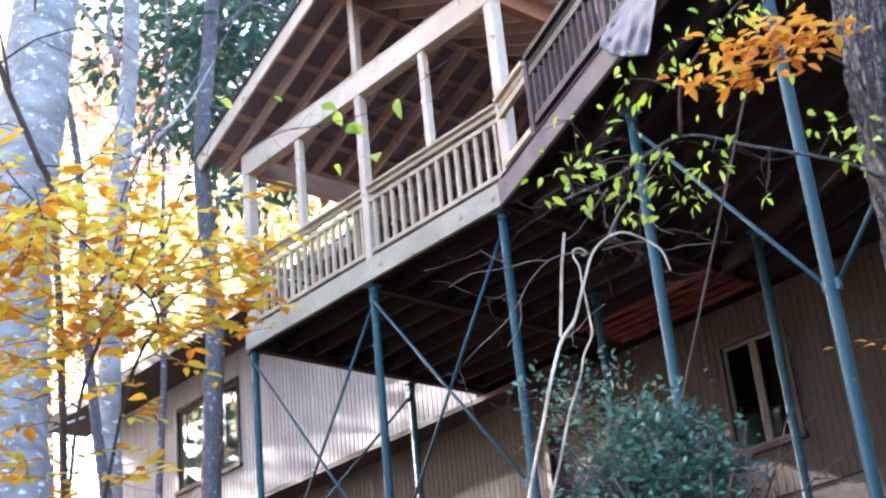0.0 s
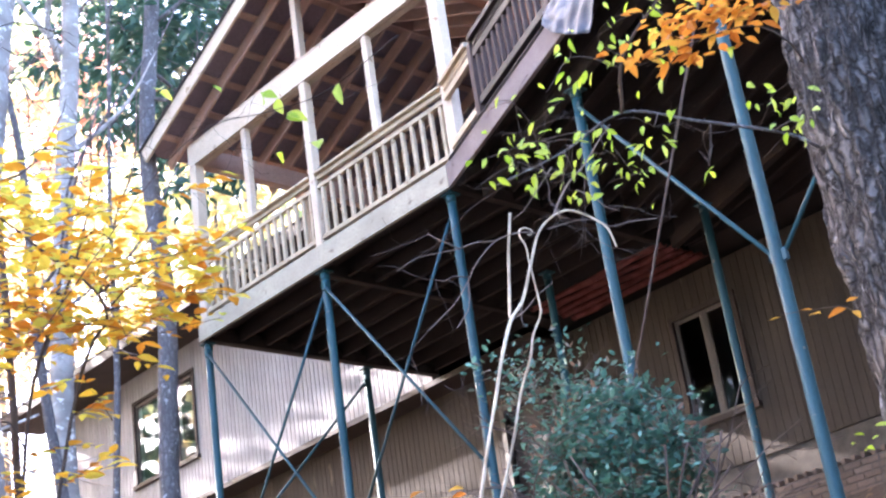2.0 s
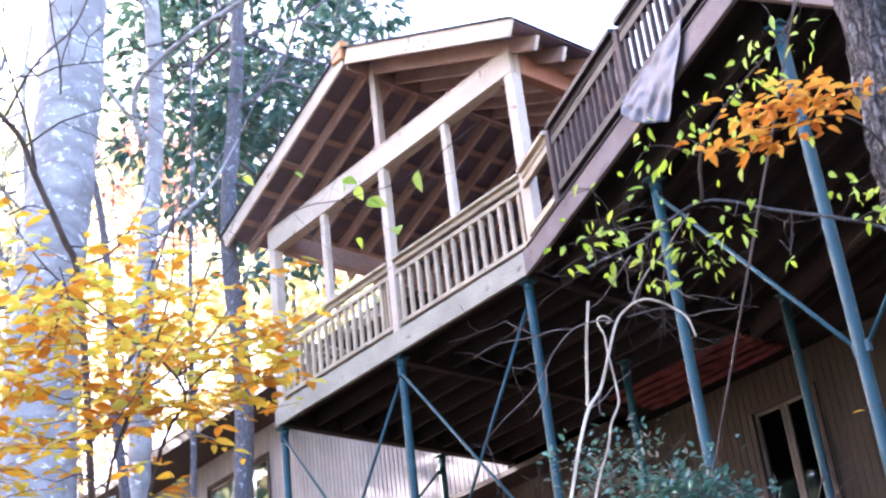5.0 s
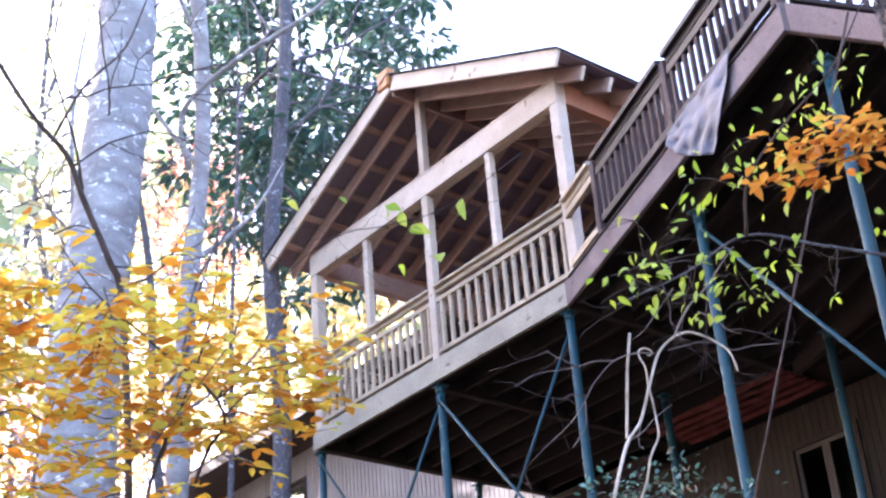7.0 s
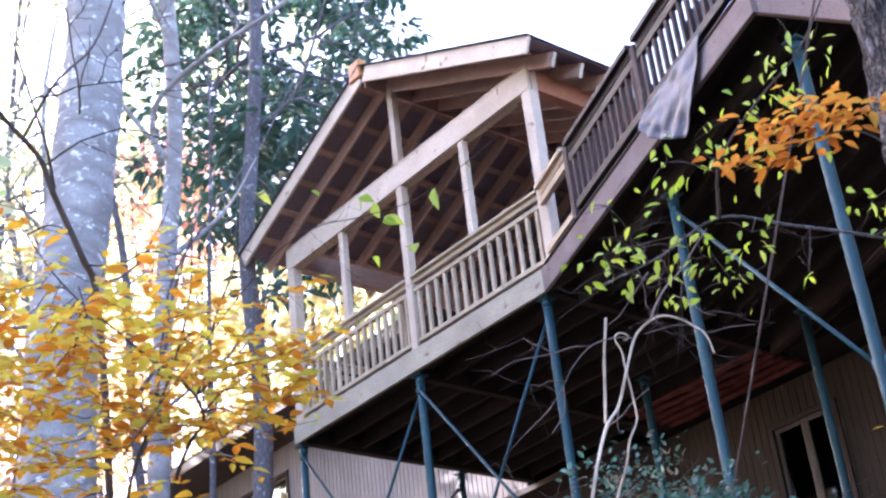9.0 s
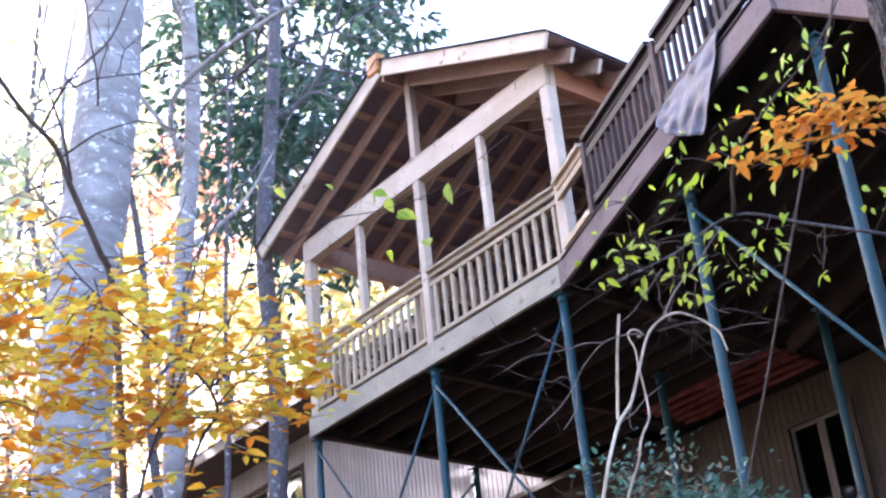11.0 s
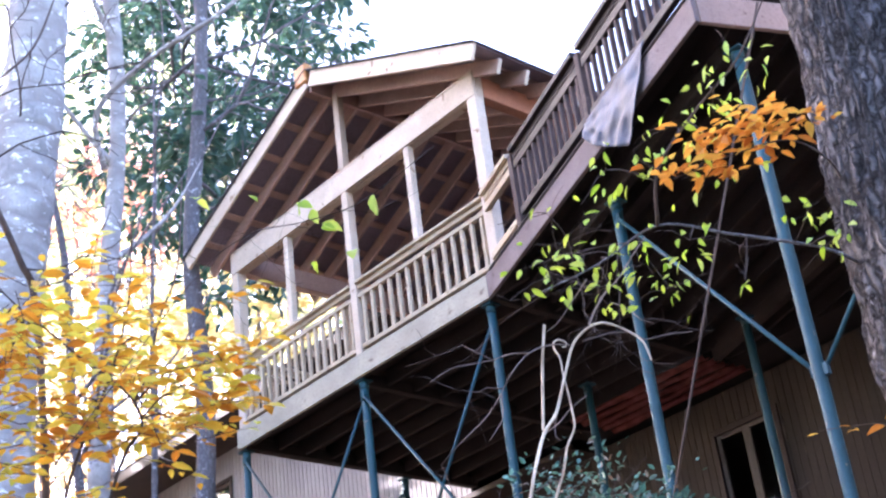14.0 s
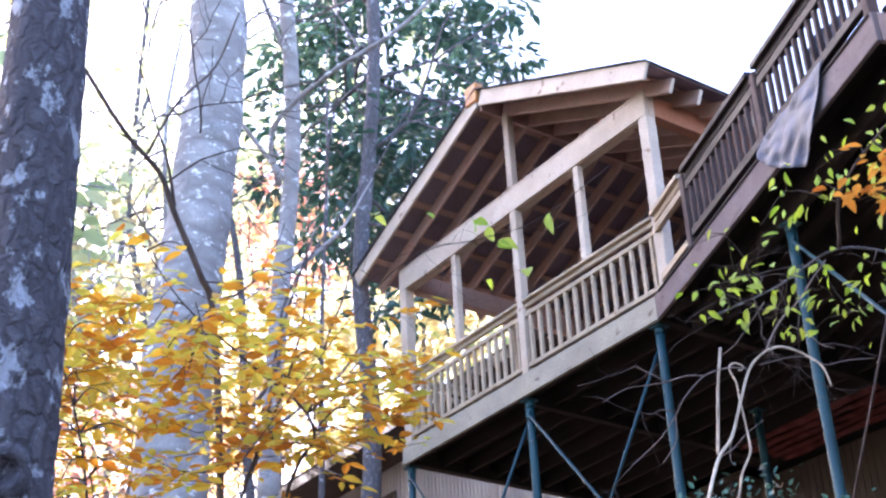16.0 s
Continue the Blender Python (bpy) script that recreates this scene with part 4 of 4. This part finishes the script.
for k in range(400):
    u = rng.uniform(-1.45, 0.98)
    top = 0.72 - 0.3 * max(0.0, u - 0.1) - 0.1 * max(0, -u - 0.6)
    w = rng.uniform(-0.95, 1.0)
    w = -0.95 + (w + 0.95) / 1.95 * (0.95 + top)
    if (u > -0.75 and w < -0.25 and rng.random() < (0.1 if u < -0.35 else 0.7)) or (u > 0.45 and w < -0.2):
        continue
    c = CEN + SIDE * u + Vector((0, 0, w)) + DEEP * rng.gauss(0, 0.35)
    near = min(allstem, key=lambda q: (q - c).length)
    way = Vector((c.x - near.x, c.y - near.y, (c.z - near.z) * 0.2))
    if way.length < 0.05:
        way = SIDE.copy()
    way = (way.normalized() + Vector((rng.gauss(0, 0.5), rng.gauss(0, 0.5), 0))).normalized()
    path = wander(c - way * 0.2, way, 0.42, 6, 0.12)
    tube(bm, path, 0.003, 0.0012, 4)
    if k % 4 == 0:
        tube(bm, smooth_path([near, (near + path[0]) / 2 + Vector((0, 0, 0.06)), path[0]], 3), 0.006, 0.003, 5)
    for i in range(1, 7):
        for sgn in (-1, 1):
            if rng.random() < 0.22:
                continue
            out = way.cross(Vector((0, 0, 1))) * sgn
            m = leaf_pose(path[i] + Vector((0, 0, rng.gauss(0, 0.012))), way * 0.7 + out * rng.uniform(0.5, 1.1) + Vector((0, 0, rng.gauss(-0.1, 0.2))), (0, 0, 1), rng, 0.35)
            count += 1
            if count % 12 == 0 and count < 3600:
                put_leaf(YELLOW_SET, m, ystem)
            else:
                rest.append(m)
tagged(part("twig", bm, TWIG, y), kind="stuff")
tagged(leaf_cloud("foliage", rest, 0.1, 0.5, LEAF_YELLOW_MANY, y, "yellow and amber autumn leaves"), kind="stuff")

# ---- bare sapling ----
bs = plant("bare_sapling", "leaning bare sapling with dark forked limbs", "tree", "trees", 8.2)
for pts, r in (([(-7.15, 4.1, 1.0), (-7.08, 3.95, 4.5), (-7.01, 3.82, 5.75), (-6.94, 3.68, 5.99), (-6.85, 3.44, 6.31), (-6.79, 3.3, 6.51), (-6.76, 3.02, 6.72), (-6.7, 2.5, 7.3)], 0.026),
               ([(-6.84, 3.44, 6.34), (-6.73, 3.32, 6.57), (-6.65, 3.19, 6.76), (-6.6, 3.0, 7.2)], 0.011),
               ([(-6.78, 3.2, 6.58), (-6.6, 3.3, 6.9), (-6.5, 3.5, 7.2), (-6.4, 3.6, 7.6)], 0.01)):
    part("limb", tube(bmesh.new(), smooth_path(pts, 5), r, r * 0.5, 7), TWIG, bs)
bm = bmesh.new()
for p in ((-6.77, 3.1, 6.65), (-6.8, 3.35, 6.45), (-6.7, 2.7, 7.1), (-6.95, 3.7, 5.95), (-6.65, 3.2, 6.8)):
    twigs(bm, p, (0.3 + rng.gauss(0, 0.3), rng.gauss(0.3, 0.6), rng.gauss(0.4, 0.3)), 0.9, 0.007, 2, 0.35, 3)
tagged(part("twig", bm, TWIG, bs), kind="stuff")
# knot of the lichen tree
bm = bmesh.new()
kc, kn = Vector((-4.96, 1.86, 3.68)), Vector((0.93, -0.36, 0.0)).normalized()
ka, kb = Vector((0.36, 0.93, 0)), Vector((0, 0, 1))
rings = []
for rr, dd in ((0.13, -0.03), (0.11, 0.012), (0.085, 0.03), (0.06, 0.022), (0.045, -0.01), (0.0, -0.03)):
    ring = []
    for k in range(22):
        a = 2 * math.pi * k / 22
        w = rr * (1 + 0.18 * noise.noise(Vector((math.cos(a) * 2, math.sin(a) * 2, rr * 9))))
        ring.append(bm.verts.new(kc + kn * dd + ka * math.cos(a) * w * 0.8 + kb * math.sin(a) * w))
    rings.append(ring)
for r0, r1 in zip(rings, rings[1:]):
    for k in range(22):
        bm.faces.new((r0[k], r0[(k + 1) % 22], r1[(k + 1) % 22], r1[k])).smooth = True
part("knot", bm, LICHEN_BARK, lich, "round dark branch scar")
bm = bmesh.new()
for z in (8.9, 9.6, 10.1, 7.6):
    twigs(bm, (-9.95, 5.2, z), (rng.gauss(0.4, 0.3), rng.gauss(0.4, 0.6), rng.gauss(0.3, 0.3)), 1.6, 0.012, 2, 0.3, 3)
tagged(part("twig", bm, TWIG, beech), kind="stuff")


# ---- crowns ----
def crown(parent, centre, radii, clumps, per, size, width, mat, clump=0.35, droop=-0.3, label="", seed=0, shell=False):
    rnd = random.Random(seed)
    poses = []
    for k in range(clumps):
        while True:
            q = Vector((rnd.uniform(-1, 1), rnd.uniform(-1, 1), rnd.uniform(-1, 1)))
            if q.length < 1 and (not shell or q.length > 0.5):
                break
        c = Vector(centre) + Vector([a * b for a, b in zip(q, radii)])
        for i in range(per):
            p = c + Vector((rnd.gauss(0, clump), rnd.gauss(0, clump), rnd.gauss(0, clump * 0.6)))
            way = (p - c).normalized() + Vector((rnd.gauss(0, 0.4), rnd.gauss(0, 0.4), droop))
            poses.append(leaf_pose(p, way, (0, 0, 1), rnd, 0.6))
    return tagged(leaf_cloud("crown", poses, size, width, mat, parent, label), kind="stuff")


crown(ever, (-16.3, 12.3, 16.6), (2.9, 2.4, 3.6), 132, 38, 0.25, 0.42, LEAF_EVER, 0.24, -0.5, "glossy dark green evergreen leaves", 3)
crown(ever, (-14.9, 11.2, 13.0), (1.4, 1.3, 1.9), 40, 30, 0.25, 0.42, LEAF_EVER, 0.22, -0.5, "", 4)
bm = bmesh.new()
for k in range(16):
    z = rng.uniform(11.5, 16.5)
    twigs(bm, (-14.05, 10.0, z), (rng.gauss(-0.6, 0.7), rng.gauss(0.5, 0.7), rng.uniform(0.0, 0.7)), 2.6, 0.03, 2, 0.25, 3)
tagged(part("limb", bm, GREY_BARK, ever), kind="stuff")

# ---- bush ----
b = plant("evergreen_bush", "dense rounded bush with small blue-green leaves", "shrub", "", 3.0)
gx, gy = -6.35, 8.45
bm = bmesh.new()
for k in range(14):
    twigs(bm, (gx + rng.gauss(0, 0.1), gy + rng.gauss(0, 0.1), ground_height(gx, gy) - 0.05), (rng.gauss(0, 0.35), rng.gauss(0, 0.35), 1.2), 2.2, 0.016, 2, 0.2, 3)
tagged(part("stem", bm, TWIG, b), kind="stuff")
crown(b, (gx, gy, 3.95), (0.6, 0.6, 0.95), 330, 34, 0.075, 0.5, LEAF_HOLLY, 0.085, 0.1, "small blue-green leaves with a few red tips", 6)
crown(b, (gx - 0.15, gy - 0.1, 4.7), (0.75, 0.7, 0.6), 14, 14, 0.062, 0.5, LEAF_HOLLY, 0.1, 0.3, "", 7)

bm = bmesh.new()
for k in range(7):
    twigs(bm, (-6.6 + rng.gauss(0, 0.1), 8.15, 4.2), (rng.gauss(-0.3, 0.4), rng.gauss(-0.3, 0.4), 1.0), 0.95, 0.006, 2, 0.35, 3)
tagged(part("stem", bm, TWIG, b), kind="stuff")
crown(b, (-6.62, 8.05, 4.95), (0.5, 0.45, 0.33), 34, 11, 0.06, 0.5, LEAF_HOLLY, 0.09, 0.2, "thin upright shoots with small leaves", 8)

# ---- low seedlings ----
for name, at_, meshes, n in (("orange_seedling", (-4.06, 4.13, 3.1), ORANGE_SET, 9), ("yellow_seedling", (-2.64, 5.15, 3.05), LIME_SET, 7)):
    sd = plant(name, "low seedling with a few autumn leaves", "plant", "seedlings", 5.8)
    at_ = Vector(at_)
    st = part("stem", tube(bmesh.new(), smooth_path([(at_.x - 0.1, at_.y, ground_height(at_.x, at_.y) - 0.05), at_ - Vector((0.05, 0, 0.8)), at_], 5), 0.005, 0.0015, 6), TWIG, sd)
    for k in range(n):
        put_leaf(meshes, leaf_pose(at_ + Vector((rng.gauss(0, 0.06), rng.gauss(0, 0.06), rng.gauss(0, 0.03))), (rng.gauss(0, 1), rng.gauss(0, 1), 0.1), (0, 0, 1), rng, 0.4), st)

# ---- far trees ----
FAR = [("yellow", 68, 26, 25, 4), ("green", 64.5, 30, 30, 4.5), ("yellow", 57, 46, 27, 6), ("red", 58.5, 44, 31, 3), ("yellow", 53, 46, 24, 4.5), ("green", 50, 48, 26, 6), ("red", 70, 36, 19, 3.5),
       ("green", 76, 28, 30, 5), ("yellow", 61, 48, 27, 7), ("green", 66, 40, 36, 6), ("yellow", 73, 42, 36, 6), ("green", 55, 52, 37, 7), ("orange", 64, 46, 20, 6), ("yellow", 46, 54, 26, 6), ("red", 67, 34, 22, 2.5)]
LEAF_WORD = {"yellow": "yellow", "green": "yellow-green", "red": "red", "orange": "orange"}
for i, (tone, az, h, el, r) in enumerate(FAR):
    x, yy, z = -h * math.sin(radians(az)), h * math.cos(radians(az)), EYE + h * math.tan(radians(el))
    t, path = tree("forest_tree", (x, yy, 1.0), (x + rng.gauss(0, 1), yy, z + r), 0.16, 0.06, GREY_BARK, "distant forest tree with %s autumn leaves" % LEAF_WORD[tone], 0.5, 10, 0.1, 0, 20.0 + i, 16)
    for k in range(7):
        bm = bmesh.new()
        twigs(bm, path[rng.randrange(8, 16)], (rng.gauss(0, 1), rng.gauss(0, 1), rng.uniform(0.2, 1)), r * 0.9, 0.05, 2, 0.25, 3)
        tagged(part("limb", bm, GREY_BARK, t), kind="stuff")
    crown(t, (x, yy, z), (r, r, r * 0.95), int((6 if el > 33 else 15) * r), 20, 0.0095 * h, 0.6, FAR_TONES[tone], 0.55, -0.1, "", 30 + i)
# bare pale trees
for i, (az, h, top) in enumerate(((69, 19, 15), (64, 24, 20), (74, 22, 17))):
    x, yy = -h * math.sin(radians(az)), h * math.cos(radians(az))
    t, path = tree("bare_tree", (x, yy, 0.5), (x + 0.6, yy, top), 0.11, 0.03, BEECH, "bare pale forest tree with forked limbs", 0.7, 10, 0.1, 0, 80.0 + i, 20)
    for k in range(11):
        bm = bmesh.new()
        twigs(bm, path[rng.randrange(9, 19)], (rng.gauss(0, 1), rng.gauss(0, 1), rng.uniform(0.3, 1)), rng.uniform(2.2, 3.6), 0.035, 2, 0.3, 4)
        tagged(part("limb", bm, BEECH, t), kind="stuff")
part("limb", tube(bmesh.new(), smooth_path([(-11.08, 6.76, 9.9), (-10.9, 6.57, 10.45), (-10.35, 6.85, 10.89), (-9.68, 7.3, 11.26), (-9.2, 7.7, 11.8)], 5), 0.035, 0.02, 8), BEECH, pale_slim)
# tree added at the left only so its crown shades the slope
t, path = tree("forest_tree", (-22, 3.5, 0.5), (-22, 3.5, 17), 0.25, 0.08, GREY_BARK, "tall tree added for its shade, with dense yellow-green leaves", 0.4, 10, 0.1, 0, 50.0, 16)
crown(t, (-22, 3.6, 14.2), (4.2, 5.2, 4.6), 230, 24, 0.5, 0.6, FAR_TONES["green"], 0.6, -0.1, "", 51)
# unseen tall tree further out, added so its crown shades porch and deck rails
t, path = tree("forest_tree", (-33, 5.3, 0.5), (-33, 5.3, 22.5), 0.3, 0.1, GREY_BARK, "tall tree added for its shade, with dense yellow-green leaves", 0.4, 10, 0.1, 0, 52.0, 16)
crown(t, (-33.5, 5.3, 20.9), (3.2, 3.1, 3.6), 240, 24, 0.5, 0.6, FAR_TONES["green"], 0.5, -0.1, "", 53)
# unseen dark trees behind and beside the standing place, added to block low light
for i, (x, yy, z, r) in enumerate(((-13, -10, 0.5, 4.5), (-3, -13, 0.0, 4.8), (8, -10, 0.5, 5), (13, 1, 4, 6), (14, 12, 7, 6), (5, -24, 3, 8), (-20, -3.5, 9.5, 5), (-33, 2, 12, 6), (-12, -25, 3, 8), (18, -14, 3, 8))):
    t, path = tree("forest_tree", (x, yy, ground_height(x, yy) - 0.2), (x, yy, z + r * 0.6), 0.25, 0.08, GREY_BARK, "unseen evergreen added to block light, with dense dark leaves", 0.4, 10, 0.1, 0, 60.0 + i, 16)
    crown(t, (x, yy, z), (r, r, r * 0.9), int(34 * r), 22, 0.6, 0.6, LEAF_EVER, 0.7, -0.1, "", 60 + i)


# ---- small things ----
def build_tarp():
    t = thing("plastic_tarp", "crumpled bluish plastic sheet hanging over the deck's edge", "tarp")
    bm = bmesh.new()
    nu, nv = 30, 26
    grid = []
    for j in range(nv + 1):
        row = []
        v = j / nv
        for i in range(nu + 1):
            u = i / nu
            s2 = (2.76 + u * 1.19) * (1 - v) + (2.74 + 0.76 * u) * v
            low = 8.17 - 0.57 * u ** 0.7
            z = 8.32 + (low - 8.32) * v
            fold = 0.01 * math.sin(u * 24 + v * 2) * (0.3 + 0.7 * v) + 0.02 * noise.noise(Vector((u * 6, v * 5, 2)))
            p = A + U * s2 - N * (0.055 + 0.05 * v + fold)
            row.append(bm.verts.new((p.x, p.y, z)))
        grid.append(row)
    for j in range(nv):
        for i in range(nu):
            bm.faces.new((grid[j][i], grid[j][i + 1], grid[j + 1][i + 1], grid[j + 1][i])).smooth = True
    ob = part("sheet", bm, PLASTIC, t)
    m = ob.modifiers.new("thickness", "SOLIDIFY")
    m.thickness = 0.003
    bm = bmesh.new()
    grid = []
    for j in range(13):
        row = []
        for i in range(15):
            u, v = i / 14, j / 12
            p = A + U * (3.38 + 0.66 * u) + N * (0.13 + 0.03 * noise.noise(Vector((u * 5, v * 5, 7))))
            row.append(bm.verts.new((p.x, p.y, 8.33 + 0.5 * v * (1 - 0.4 * abs(u - 0.4)))))
        grid.append(row)
    for j in range(12):
        for i in range(14):
            bm.faces.new((grid[j][i], grid[j][i + 1], grid[j + 1][i + 1], grid[j + 1][i])).smooth = True
    ob = part("sheet", bm, PLASTIC, t, "bunched blue sheet behind the balusters")
    m = ob.modifiers.new("thickness", "SOLIDIFY")
    m.thickness = 0.003


PLASTIC = material("blue_grey_plastic", (0.028, 0.052, 0.105), (0.016, 0.022, 0.038), 0.42, 2.6, 14, bump=0.5, vary=0.05, spec=0.2)
build_tarp()

for i in range(5):
    yb = 12.8 + i * 0.19
    t = thing("insulation_batt", "pink fibre insulation batt sagging between the floor joists", "insulation", "insulation batts")
    bm = bmesh.new()
    nx = 22
    grid = []
    for j in range(6):
        row = []
        for k in range(nx + 1):
            xx = -11.5 + 2.2 * k / nx
            yy = yb + 0.13 * j / 5
            sag = 0.05 * math.sin(math.pi * j / 5) + 0.03 * noise.noise(Vector((xx * 3, yy * 6, i)))
            row.append(bm.verts.new((xx, yy, ZB - 0.0 - sag)))
        grid.append(row)
    for j in range(5):
        for k in range(nx):
            bm.faces.new((grid[j][k], grid[j][k + 1], grid[j + 1][k + 1], grid[j + 1][k])).smooth = True
    bmesh.ops.solidify(bm, geom=bm.faces[:], thickness=0.05)
    part("batt", bm, PINK, t)

t = thing("leaning_pole", "thin rusty pipe leaning under the deck", "pole")
part("pipe", tube(bmesh.new(), [Vector((-4.58, 7.94, 7.93)), Vector((-6.905, 8.874, 5.18)), Vector((-9.1, 9.77, 2.56))], 0.01, 0.01, 8), TWIG, t)

# brick ledge in front of the lower wall
lw = new("retaining_wall")
tagged(lw, "low brown brick retaining wall in front of the house", "wall", kind="structure")
part("core", box(-9.2, -3.8, 12.87, 13.12, 2.5, 4.83, 0), MORTAR, lw)
bk = bpy.data.meshes.new("brick")
bb = box(-0.1, 0.1, 0, 0.05, 0, 0.057, 0.004)
bb.to_mesh(bk)
bb.free()
bk.materials.append(BRICK)
for c in range(9):
    for i in range(25):
        ob = new("brick", bk)
        ob.parent = lw
        ob.location = (-9.1 + i * 0.212 + (c % 2) * 0.106, 12.855 + rng.uniform(-0.003, 0.003), 4.76 - c * 0.068)
for i in range(45):
    ob = new("brick", bk)
    ob.parent = lw
    ob.location, ob.rotation_euler = (-9.1 + i * 0.118, 12.96, 4.835), (0, 0, radians(90))
